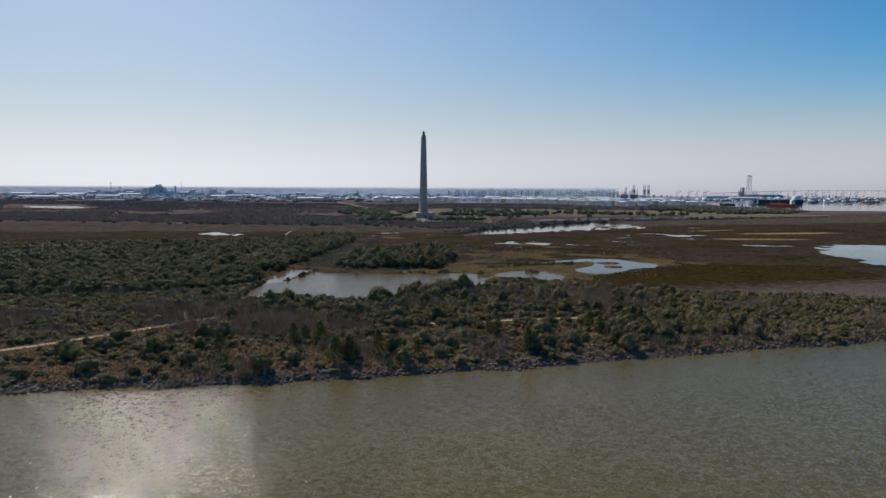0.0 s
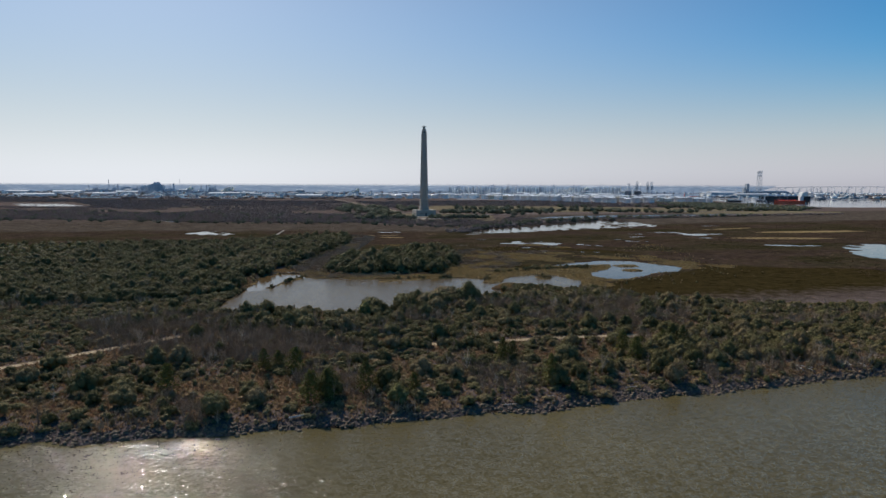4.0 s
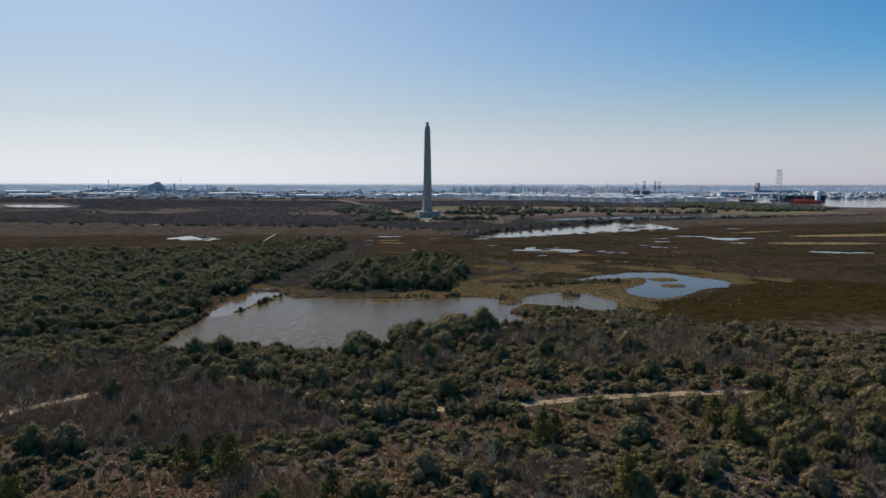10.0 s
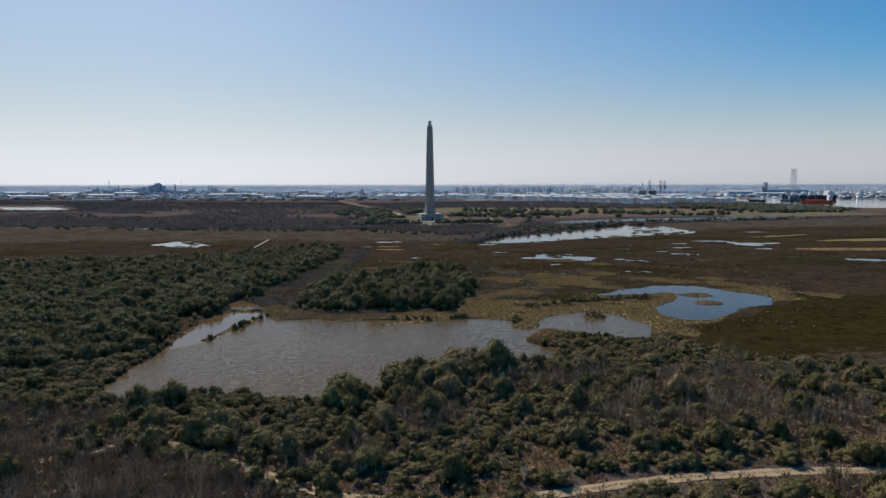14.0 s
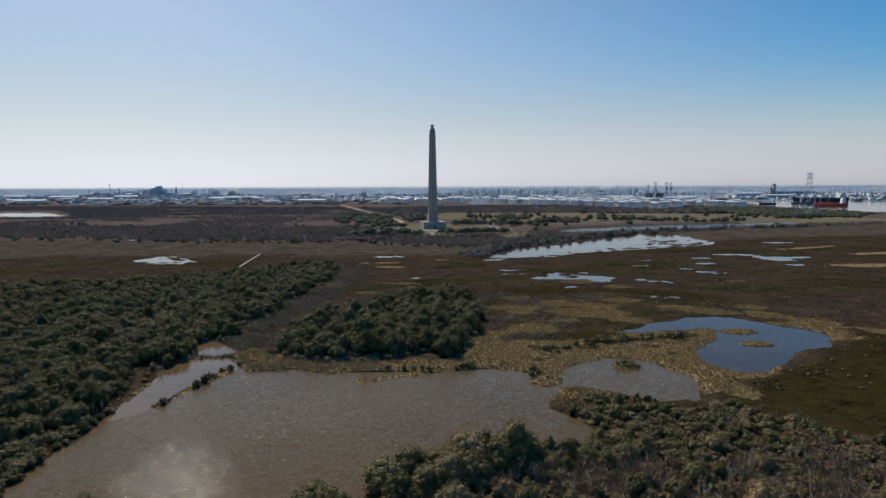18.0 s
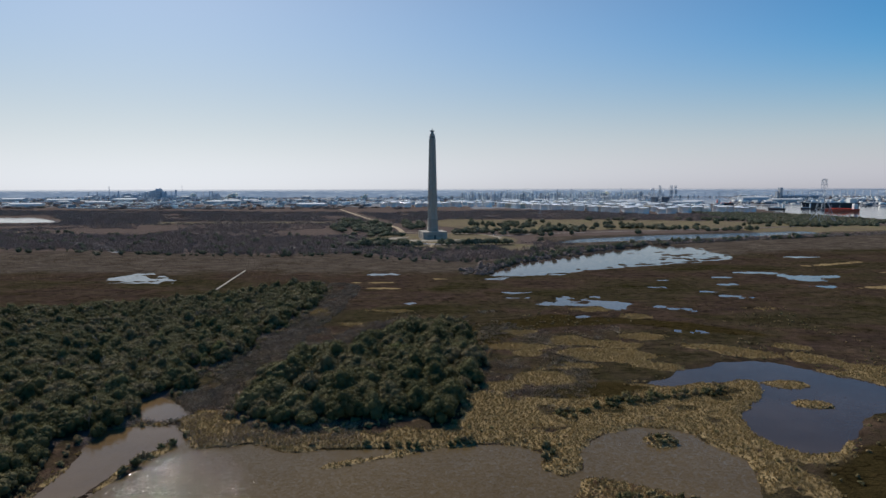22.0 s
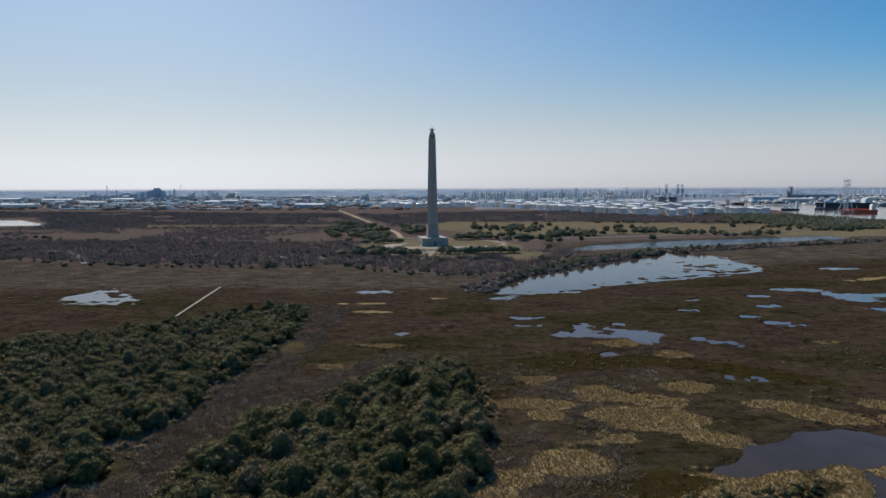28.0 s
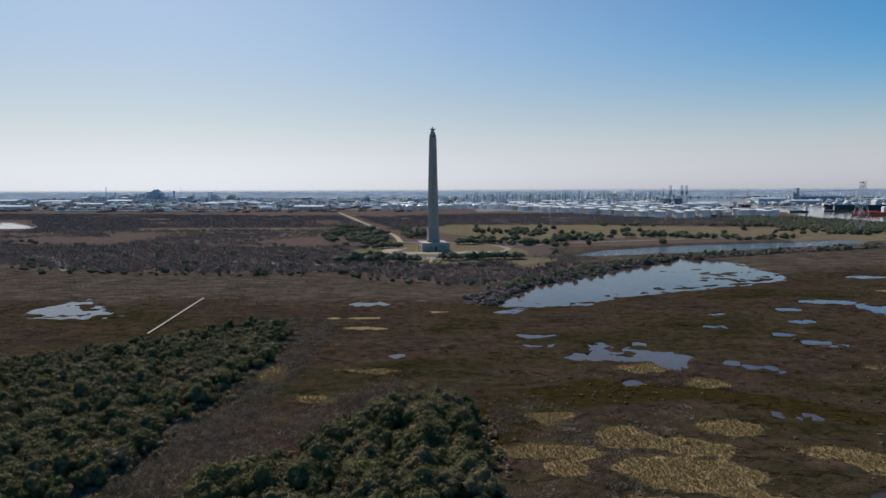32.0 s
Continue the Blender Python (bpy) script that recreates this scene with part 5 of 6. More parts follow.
open_park = lambda a, b: (oval(a, b, 10, -25, 122, 124) > 0) & dry_land(a, b, 3) & (inside(a, b, LAKE_VIEW) > 0) & (near_line(a, b, ROAD) > 14) & (sample(zn[2], a, b) < 0.5)
x, y = scatter(-1050, -300, 200, 340, 8.0, lambda a, b: open_park(a, b) * ((inside(a, b, FARWOOD) + wobble(a, b, 9, 40, 91) < 0) * 0.85 + (b > -150) * (a < -60) * np.clip((fbm(a, b, 120, 92) - 0.44) * 4, 0, 0.6)), r)
woods("park_bare_wood", x, y, r.uniform(3.2, 5.0, len(x)), r.uniform(3.0, 4.8, len(x)), BARE_FAR, m_hazed_winter, "brown leafless winter wood beyond the marsh", "wood", r)
woods("park_undergrowth", x + 3, y + 2, r.uniform(3.6, 6.0, len(x)), r.uniform(2.4, 4.6, len(x)), BRUSH, m_hazed_winter, "brown undergrowth of the winter wood", "scrub", r)
x, y = scatter(-1050, -260, 190, 360, 16.0, lambda a, b: open_park(a, b) * (inside(a, b, FARWOOD) < 40) * 0.16, r)
woods("park_evergreens", x, y, r.uniform(3.4, 5.8, len(x)), r.uniform(3.6, 6, len(x)), MIDDLE, m_oak, "scattered dark evergreen oaks in the winter wood", "trees", r)
in_view = lambda a, b: np.abs(a) < 0.80 * (b + 1230)
far_band = lambda a, b: in_view(a, b) * dry_land(a, b, 12) * (inside(a, b, LAKE_VIEW) > 0) * (b > np.where((a > -60) & (a < 560), 480, 340)) * (b < 960 + 0.20 * np.abs(a + 250) + 90 * (fbm(a, b, 260, 95) - 0.5)) * np.clip((fbm(a, b, 170, 96) - 0.26) * 7, 0.15, 0.97) * (near_line(a, b, ROAD) > 22) * (inside(a, b, TANK_FARM) > 22) * (sample(zn[2], a, b) < 0.5)
x, y = scatter(-2000, 330, 1060, 1400, 17.0, far_band, r)
woods("far_bare_wood", x, y, r.uniform(9, 14, len(x)), r.uniform(5, 8.5, len(x)), BRUSH, m_hazed_winter, "far brown winter wood", "wood", r)
x, y = scatter(700, 240, 1100, 930, 11.0, lambda a, b: (inside(a, b, EAST_WOOD) + wobble(a, b, 12, 60, 99) < 0) * dry_land(a, b, 8) * 0.92, r)
woods("eastern_wood", x, y, r.uniform(5, 8, len(x)), r.uniform(4.5, 7.0, len(x)), FAR, m_oak, "dark green wood between the canal and the ship channel", "wood", r)
x, y = scatter(90, 40, 900, 520, 15.0, lambda a, b: dry_land(a, b, 6) * (b > 0.277 * a - 20) * np.clip((fbm(a, b, 80, 97) - 0.57) * 7, 0.02, 0.6) * (oval(a, b, 10, -25, 130, 140) > 0), r)
woods("eastern_park_trees", x, y, r.uniform(5, 8, len(x)), r.uniform(6, 10, len(x)), MIDDLE, m_oak, "dark green trees along the canal and fields", "trees", r)
NORTH_SHORE = [(50, -380), (95, -310), (205, -180), (322, -105), (470, -52), (700, 35), (900, 90)]
x, y = scatter(30, -400, 900, 120, 5.0, lambda a, b: dry_land(a, b, 1.5) * (b > np.interp(a, [50, 95, 205, 322, 470, 900], [-400, -330, -200, -125, -62, 80])) * np.clip(1.3 - near_line(a, b, NORTH_SHORE) / 26, 0, 0.9) * np.clip(1.15 - a / 1200, 0.3, 1), r)
woods("lagoon_bank_brush", x, y, r.uniform(2.4, 4.4, len(x)), r.uniform(1.2, 3.2, len(x)), SMALL, m_hazed_winter, "olive-brown brush between the lagoon and the canal", "scrub", r)
x, y = scatter(60, -330, 700, 40, 8.0, lambda a, b: dry_land(a, b, 1.5) * (b > np.interp(a, [50, 95, 205, 322, 470, 900], [-400, -330, -200, -125, -62, 80])) * np.clip(1.3 - near_line(a, b, NORTH_SHORE) / 18, 0, 0.6) * np.clip(1.1 - a / 700, 0.1, 1), r)
woods("lagoon_bank_trees", x, y, r.uniform(3, 5, len(x)), r.uniform(3.6, 6.6, len(x)), MIDDLE, m_oak, "dark green small trees along the lagoon", "trees", r)
x, y = scatter(-4200, 1300, 4300, 3650, 62.0, lambda a, b: in_view(a, b) * dry_land(a, b, 40) * (inside(a, b, TANK_FARM) > 40) * np.clip((fbm(a, b, 420, 98) - 0.44) * 6, 0, 0.6), r)
woods("distant_tree_belts", x, y, r.uniform(18, 36, len(x)), r.uniform(5, 9, len(x)), FAR, m_hazed_winter, "distant belts of trees between the plants", "trees", r)

# --- live oaks set out round the monument
oak_kinds = []
for s in range(4):
    t = empty("live_oak", pose(0, 0, -50), "spreading dark evergreen oak on the park lawn", "tree", "oaks round the monument")
    part("trunk", ([tuple(p) for p in TRUNK_V * (5, 5, 4)], [tuple(f) for f in TRUNK_T]), m_bark, t)
    k = new("crown", tri_mesh("crown", FULL[s][0] * (8.6, 8.6, 7.2) + (0, 0, 1.6), FULL[s][1], m_oak_one, (), True))
    k.parent = t
    oak_kinds.append(t)
ox, oy = [], []


def oak_row(x0, y0, x1, y1, n, loose=3.0):
    for k in range(n):
        t = k / (n - 1)
        ox.append(x0 + (x1 - x0) * t + r.uniform(-loose, loose))
        oy.append(y0 + (y1 - y0) * t + r.uniform(-loose, loose))


oak_row(-112, -128, -18, -134, 12)
oak_row(-100, -108, -40, -112, 6)
oak_row(18, -116, 112, -104, 11)
oak_row(-98, 22, -50, 28, 5)
oak_row(42, 84, 96, 92, 8, 2)
oak_row(60, 150, 140, 128, 5, 6)
oak_row(120, 60, 210, 96, 6, 8)
oak_row(200, 150, 420, 210, 12, 14)
for k in range(120):
    px, py = r.uniform(-215, -60), r.uniform(40, 500)
    if inside(np.array([px]), np.array([py]), OAK_MASS)[0] < 0:
        ox.append(px)
        oy.append(py)
oak_row(-42, 190, -60, 460, 12, 7)
oak_row(-24, 200, -20, 330, 7, 7)
ox, oy = np.array(ox), np.array(oy)
ok = dry_land(ox, oy, 4) & (near_line(ox, oy, ROAD) > 9)
plant_singles(oak_kinds, ox[ok], oy[ok], 0.7, 1.25)
for t in oak_kinds:
    for o in (*t.children_recursive, t):
        bpy.data.objects.remove(o)

# ---------------------------------------------------------------- tracks, roads, paving
def ribbon(name, pts, width, lift, material, label, step=2.0, rough=0.15, category="road"):
    """Strip that follows the ground along a line, with slightly uneven sides."""
    line = []
    for (ax, ay), (bx, by) in zip(pts, pts[1:]):
        n = max(1, int(math.hypot(bx - ax, by - ay) / step))
        line += [(ax + (bx - ax) * k / n, ay + (by - ay) * k / n) for k in range(n)]
    line.append(pts[-1])
    p = np.array(line, float)
    for _ in range(6):
        p[1:-1] = (p[:-2] + 2 * p[1:-1] + p[2:]) / 4
    t = np.gradient(p, axis=0)
    t /= np.linalg.norm(t, axis=1)[:, None]
    nrm = np.stack([-t[:, 1], t[:, 0]], 1)
    w = width / 2 * (1 + rough * (vnoise(p[:, 0], p[:, 1], 4, 3) - 0.5) * 2)
    cols = [p + nrm * (w * k)[:, None] for k in (-1, -0.33, 0.33, 1)]
    v = np.concatenate([np.column_stack([c, sample(Z, c[:, 0], c[:, 1]) + lift]) for c in cols])
    n = len(p)
    f = [(k * n + i, k * n + i + 1, (k + 1) * n + i + 1, (k + 1) * n + i) for k in range(3) for i in range(n - 1)]
    ob = new(name, tri_mesh(name, v, np.array(f), material, (), True))
    return tagged(ob, label, category, kind="structure")


ribbon("trail", TRACK, 3.3, 0.14, m_gravel, "pale sandy track with two wheel ruts through the scrub", 1.5)
cx_, cy_ = [], []
for (ax, ay), (bx_, by_) in zip(TRACK, TRACK[1:]):
    n = int(math.hypot(bx_ - ax, by_ - ay) / 0.7)
    for k in range(n):
        cx_.append(ax + (bx_ - ax) * k / n + r.normal(0, 0.15))
        cy_.append(ay + (by_ - ay) * k / n + r.normal(0, 0.15))
woods("track_grass", np.array(cx_), np.array(cy_), r.uniform(0.3, 0.55, len(cx_)), r.uniform(0.2, 0.4, len(cx_)), TUFTS, m_grassy, "strip of dry grass between the wheel ruts", "grass", r, -0.1)
ribbon("road", ROAD, 9, 0.5, m_gravel, "straight pale road running away behind the park", 12)
ribbon("road_park_drive", [(-330, -110), (-248, -124), (-180, -146), (-120, -158), (-70, -150), (-40, -120)], 7, 0.3, m_asphalt, "pale park drive in front of the wood", 4)
ribbon("road_west_lot", [(-540, -50), (-491, -81), (-440, -140), (-398, -195)], 13, 0.3, m_asphalt, "pale parking strip at the wood's edge", 4)
ribbon("pavement_forecourt", [(-72, -34), (0, -46), (98, -36)], 30, 0.30, m_paving, "broad pale forecourt before the monument", 4, 0.08, "paving")
ribbon("pavement_side_court", [(-60, -20), (-48, 30)], 26, 0.34, m_paving, "pale paved side court of the monument", 4, 0.08, "paving")
ribbon("road_monument_loop", [(96, -36), (112, 8), (98, 60), (60, 96), (0, 112), (-52, 118)], 8, 0.3, m_paving, "pale curving drive behind the monument", 4, 0.05)
ribbon("pavement_parking", [(-16, -96), (10, -100), (42, -94)], 18, 0.3, m_asphalt, "grey parking area among oaks", 4, 0.05, "paving")
ribbon("path_marsh", [(2, -104), (-2, -145), (-14, -172), (-34, -205)], 3.2, 0.3, m_gravel, "pale footpath leading down to the marsh", 3, 0.1, "path")
ribbon("road_east_drive", [(105, 30), (200, 90), (420, 150), (760, 250), (1000, 330)], 8, 0.3, m_asphalt, "pale drive along the canal", 6)
ribbon("road_field_path", [(-640, 398), (-460, 402), (-270, 424), (-140, 420)], 9, 0.4, m_gravel, "pale field track between woods", 8)

# ---------------------------------------------------------------- boardwalk
walkway = empty("boardwalk", pose(-185, -362, 0), "long straight weathered boardwalk over the marsh", "boardwalk")
w_dir = Vector((12, -121, 0))
w_len = w_dir.length
w_turn = math.degrees(math.atan2(w_dir.y, w_dir.x))
n_panel = 40
for k in range(n_panel):
    m = pose(0, 0, 0, 0, 0, w_turn) @ Matrix.Translation((w_len * (k + 0.5) / n_panel, 0, 1.15))
    part("deck_panel", moved(box(0, 0, 0, w_len / n_panel - 0.04, 1.5, 0.12), m), m_planks, walkway)
    part("post", moved(join(box(-1.4, 0.65, -1.6, 0.16, 0.16, 1.6), box(-1.4, -0.65, -1.6, 0.16, 0.16, 1.6)), m), m_planks, walkway)
part("kerb_rail", moved(join(box(w_len / 2, 0.7, 1.27, w_len, 0.1, 0.12), box(w_len / 2, -0.7, 1.27, w_len, 0.1, 0.12)), pose(0, 0, 0, 0, 0, w_turn)), m_planks, walkway)

# ---------------------------------------------------------------- riverbank: riprap and driftwood
bank_line = [(-330, -1074), (-126, -1029), (-80, -1021), (-20, -1014), (30, -1005), (94, -990), (184, -972), (330, -943)]
rock_meshes = []
for s in range(8):
    rr = np.random.default_rng(s + 300)
    v = ICO_V * rr.uniform(0.65, 1.1, (12, 1)) * (rr.uniform(0.8, 1.3), rr.uniform(0.7, 1.0), rr.uniform(0.5, 0.8))
    rock_meshes.append((v, ICO_F))
rx, ry = scatter(-330, -1090, 330, -930, 0.76, lambda a, b: np.clip(1.2 - np.abs(sample(R_GRID, a, b) - 1.8) / 3.0, 0, 0.85) * (near_line(a, b, bank_line) < 22), r)
near_ones = np.where((rx > -55) & (rx < 30))[0]
near_ones = near_ones[:: max(1, len(near_ones) // 290)][:300]
rest = np.setdiff1d(np.arange(len(rx)), near_ones)
bank = empty("riprap_bank", pose(0, 0, 0), "dark broken rock armouring the river bank", "rock bank", kind="structure")
rock_data = [tri_mesh("rock", v, f, m_rock) for v, f in rock_meshes]
for i in near_ones:
    ob = new("rock", rock_data[i % 8])
    ob.parent = bank
    sc = 0.22 + 0.8 * r.random() ** 2.2
    ob.matrix_basis = pose(rx[i], ry[i], float(sample(Z, rx[i], ry[i])) + 0.1 * sc, r.uniform(-25, 25), r.uniform(-25, 25), r.uniform(0, 360)) @ Matrix.Diagonal((sc, sc, sc, 1))
size = 0.2 + 0.8 * r.random(len(rest)) ** 2.4
loose = woods("riprap_rubble", rx[rest], ry[rest], size, size, rock_meshes, m_rock, "dark broken rock along the waterline", "rocks", r, -0.05)

for k in range(34):
    t = r.uniform(0, 1)
    i = int(r.integers(0, len(rx)))
    lx, ly = rx[i] + r.uniform(-1, 1), ry[i] + 3.0 + r.uniform(0, 2)
    if not (-150 < lx < 170) or sample(R_GRID, lx, ly) < 2:
        continue
    ln_, rad = r.uniform(1.8, 6.5), r.uniform(0.10, 0.26)
    log = tube(rad, rad * 0.55, 0, ln_, 7)
    stub = moved(tube(rad * 0.4, rad * 0.2, 0, rad * 3, 5), pose(0, 0, ln_ * 0.6, 60, 0, 30))
    ob = new("driftwood_log", mesh_of("driftwood_log", join(log, stub), m_driftwood, False))
    a = r.uniform(0, 360)
    ob.matrix_world = pose(lx, ly, float(sample(Z, lx, ly)) + rad + 0.15, 86, 0, a)
    tagged(ob, "bleached driftwood log stranded above the rocks", "driftwood", "driftwood on the bank")

# ---------------------------------------------------------------- cars
def car(colour, m, label):
    paint = plain("car_paint", colour, 0.3, 0.1, 0.05, 2)
    c = empty("car", m, label, "car", "parked cars")
    part("body", loft([[(-2.2, -0.85, 0.35), (2.2, -0.85, 0.35), (2.2, 0.85, 0.35), (-2.2, 0.85, 0.35)], [(-2.3, -0.9, 0.7), (2.3, -0.9, 0.65), (2.3, 0.9, 0.65), (-2.3, 0.9, 0.7)],
                       [(-2.2, -0.82, 1.0), (2.1, -0.82, 0.92), (2.1, 0.82, 0.92), (-2.2, 0.82, 1.0)]]), paint, c)
    part("cabin", loft([[(-1.9, -0.8, 1.0), (0.9, -0.8, 0.95), (0.9, 0.8, 0.95), (-1.9, 0.8, 1.0)], [(-1.5, -0.66, 1.48), (0.2, -0.66, 1.48), (0.2, 0.66, 1.48), (-1.5, 0.66, 1.48)]]), m_glass, c)
    for sx in (-1.4, 1.4):
        for sy in (-0.8, 0.8):
            part("wheel", moved(tube(0.33, 0.33, -0.11, 0.11, 12), pose(sx, sy, 0.33, 90, 0, 0)), m_black_hull, c)


for px, py, turn, col, lab in ((-8, -97, 20, (0.75, 0.75, 0.74), "white parked car beside the oaks"), (8, -99, 10, (0.05, 0.055, 0.06), "dark parked car beside the oaks"), (26, -96, 15, (0.7, 0.71, 0.72), "silver parked car beside the oaks"),
                               (64, -36, 80, (0.04, 0.04, 0.045), "black parked car near the forecourt"), (-402, -190, 40, (0.8, 0.8, 0.8), "white parked car at the wood's edge"), (108, 60, 30, (0.78, 0.78, 0.77), "white car on the park drive")):
    car(col, pose(px, py, float(sample(Z, px, py)) + 0.32, 0, 0, turn), lab)

# ---------------------------------------------------------------- storage tanks
def tank(radius, high, shell, label, dome=0.12, group="storage tanks"):
    t = empty("storage_tank", pose(0, 0, -200), label, "tank", group)
    part("shell", ring([(radius, -0.5), (radius, high * 0.985), (radius * 1.012, high * 0.985), (radius * 1.012, high)], 28), shell, t, "", True)
    part("roof", ring([(radius * 1.012, high), (radius * 0.98, high + radius * dome * 0.12), (radius * 0.7, high + radius * dome * 0.6), (radius * 0.35, high + radius * dome * 0.9), (0.3, high + radius * dome)], 28), shell, t, "", True)
    sv, sf = [], []
    for k in range(11):
        ca, sa, z = math.cos(-1.9 + 0.12 * k), math.sin(-1.9 + 0.12 * k), high * k / 10
        sv += [(q * ca, q * sa, z + u) for q, u in ((radius * 0.99, -0.4), (radius + 1.0, -0.4), (radius + 1.0, 0.6), (radius * 0.99, 0.6))]
    for k in range(10):
        sf += [(4 * k + i, 4 * k + (i + 1) % 4, 4 * k + 4 + (i + 1) % 4, 4 * k + 4 + i) for i in range(4)]
    part("stair", (sv, sf), m_pale_steel, t, "spiral steel stair")
    part("vent", ring([(0.9, high + radius * dome * 0.9), (0.9, high + radius * dome + 1.2), (0.2, high + radius * dome + 1.8)], 8), m_pale_steel, t)
    return t


def ground_at(px, py):
    return max(0.0, float(sample(Z, px, py)))


big, mid_, low_, cream, dark_ = (tank(14.5, 19.5, m_white_tank, "large white steel storage tank with a low cone roof"), tank(12, 16, m_white_tank, "white steel storage tank with a low cone roof", 0.15),
                                 tank(17, 15, m_white_tank, "broad white storage tank with a shallow domed roof", 0.2), tank(14, 16, m_tan_tank, "cream storage tank streaked with rust"), tank(17, 32, m_grey_tank, "tall dark blue-grey storage tank", 0.1))
taken = []


def set_tank(kind, px, py, rad):
    if all((px - a) ** 2 + (py - b) ** 2 > (rad + c + 4) ** 2 for a, b, c in taken) and sample(D_GRID, px, py) > rad + 4:
        copy_thing(kind, pose(px, py, ground_at(px, py), 0, 0, r.uniform(0, 360)))
        taken.append((px, py, rad))


for px, py in ((381, 1218), (398, 1150), (428, 1105), (462, 1080), (492, 1042), (516, 950), (543, 908), (560, 862), (588, 826), (628, 806)):
    set_tank(big, px, py, 14.5)
for k in range(7):
    set_tank((mid_, cream, big)[k % 3], 716 + 42 * k, 912 + 12 * k, 17)
for k in range(900):
    px, py = r.uniform(-260, 1060), r.uniform(800, 1850)
    if inside(np.array([px]), np.array([py]), TANK_FARM)[0] > -18:
        continue
    which = r.random()
    set_tank(*((big, px, py, 14.5) if which < 0.4 else (mid_, px, py, 12) if which < 0.68 else (low_, px, py, 17) if which < 0.9 else (cream, px, py, 14)))
set_tank(dark_, 1056, 1875, 18)
set_tank(dark_, 1104, 1868, 18)
for px, py in ((1950, 2250), (2010, 2280), (2075, 2300), (2140, 2310), (2230, 2330), (2290, 2350), (2360, 2340), (2420, 2380), (1900, 2600), (2600, 2300), (2680, 2320), (1780, 2580), (700, 2300), (760, 2330), (830, 2290), (880, 2360), (-120, 2050), (-50, 2080), (20, 2060)):
    set_tank(low_ if r.random() < 0.5 else mid_, px, py, 23)
for t in (big, mid_, low_, cream, dark_):
    for o in (*t.children_recursive, t):
        bpy.data.objects.remove(o)

# ---------------------------------------------------------------- plants and refineries
def process_column(high, rad):
    c = empty("process_column", pose(0, 0, -300), "slim grey refinery column with ringed platforms", "column", "refinery columns")
    part("vessel", ring([(rad, -1), (rad, high * 0.6), (rad * 0.8, high * 0.64), (rad * 0.8, high * 0.97), (rad * 0.2, high)], 10), m_steel, c, "", True)
    for k in range(4):
        part("platform", ring([(rad * 0.9, high * (0.3 + 0.2 * k)), (rad * 1.7, high * (0.3 + 0.2 * k)), (rad * 1.7, high * (0.3 + 0.2 * k) + 1.1), (rad * 0.9, high * (0.3 + 0.2 * k) + 1.1)], 10), m_pale_steel, c)
    return c


def chimney(high, rad, label="tall slim plant chimney"):
    c = empty("chimney", pose(0, 0, -300), label, "chimney", "plant chimneys")
    part("flue", ring([(rad, -1), (rad * 0.72, high), (rad * 0.5, high)], 12), m_pale_steel, c, "", True)
    part("band", ring([(rad * 0.82, high * 0.86), (rad * 0.84, high * 0.86), (rad * 0.82, high * 0.91), (rad * 0.7, high * 0.91)], 12), m_dark_shed, c)
    return c


def pipe_rack(long, high):
    c = empty("process_unit", pose(0, 0, -300), "open steel process unit packed with pipes and vessels", "plant unit", "process units")
    part("frame", join(*[box(x, y, 0, 1.0, 1.0, high) for x in np.linspace(-long / 2, long / 2, 7) for y in (-8, 8)],
                       *[box(0, y, high * k, long, 0.8, 0.8) for y in (-8, 8) for k in (0.33, 0.66, 1.0)]), m_steel, c)
    for k in range(4):
        part("pipe", box(0, -5 + 3.3 * k, high * (0.36 + 0.33 * (k % 2)), long * 1.05, 1.0, 1.0), m_pale_steel, c)
    for k in range(4):
        part("drum", moved(tube(3.2, 3.2, -8, 8, 12), pose(-long / 2 + long * (k + 0.5) / 4, 0, 4, 90, 0, 90)), m_shed, c)
    part("floor_deck", join(box(0, 0, high * 0.33 - 0.4, long, 15, 0.4), box(0, 0, high * 0.66 - 0.4, long, 15, 0.4)), m_steel, c)
    return c


def shed(lx, ly, high, wall, roof, label, group="sheds"):
    c = empty("industrial_shed", pose(0, 0, -300), label, "shed", group)
    part("wall", box(0, 0, -0.5, lx, ly, high + 0.5), wall, c)
    v = [(-lx / 2 - 0.6, -ly / 2 - 0.6, high), (lx / 2 + 0.6, -ly / 2 - 0.6, high), (lx / 2 + 0.6, ly / 2 + 0.6, high), (-lx / 2 - 0.6, ly / 2 + 0.6, high), (-lx / 2 - 0.6, 0, high + ly * 0.10), (lx / 2 + 0.6, 0, high + ly * 0.10)]
    part("roof", (v, [(0, 1, 5, 4), (2, 3, 4, 5), (0, 4, 3), (1, 2, 5), (3, 2, 1, 0)]), roof, c)
    for k in range(int(lx // 18)):
        part("door", box(-lx / 2 + 9 + 18 * k, -ly / 2 - 0.1, 0, 5, 0.3, min(6, high * 0.7)), m_dark_shed, c)
    return c


def discard(*things):
    for t in things:
        for o in (*t.children_recursive, t):
            bpy.data.objects.remove(o)


cols = [process_column(h, q) for h, q in ((38, 2.6), (52, 3.0), (30, 3.4), (64, 2.8))]
stacks = [chimney(h, q) for h, q in ((70, 3.0), (95, 3.2))]
racks = [pipe_rack(l, h) for l, h in ((60, 16), (90, 22), (46, 28))]
sheds = [shed(60, 30, 10, m_shed, m_shed, "pale metal-clad industrial shed with a low roof"), shed(110, 40, 12, m_shed, m_shed, "long pale warehouse clad in ribbed metal"), shed(40, 28, 16, m_dark_shed, m_shed, "dark industrial building with a pale metal roof")]


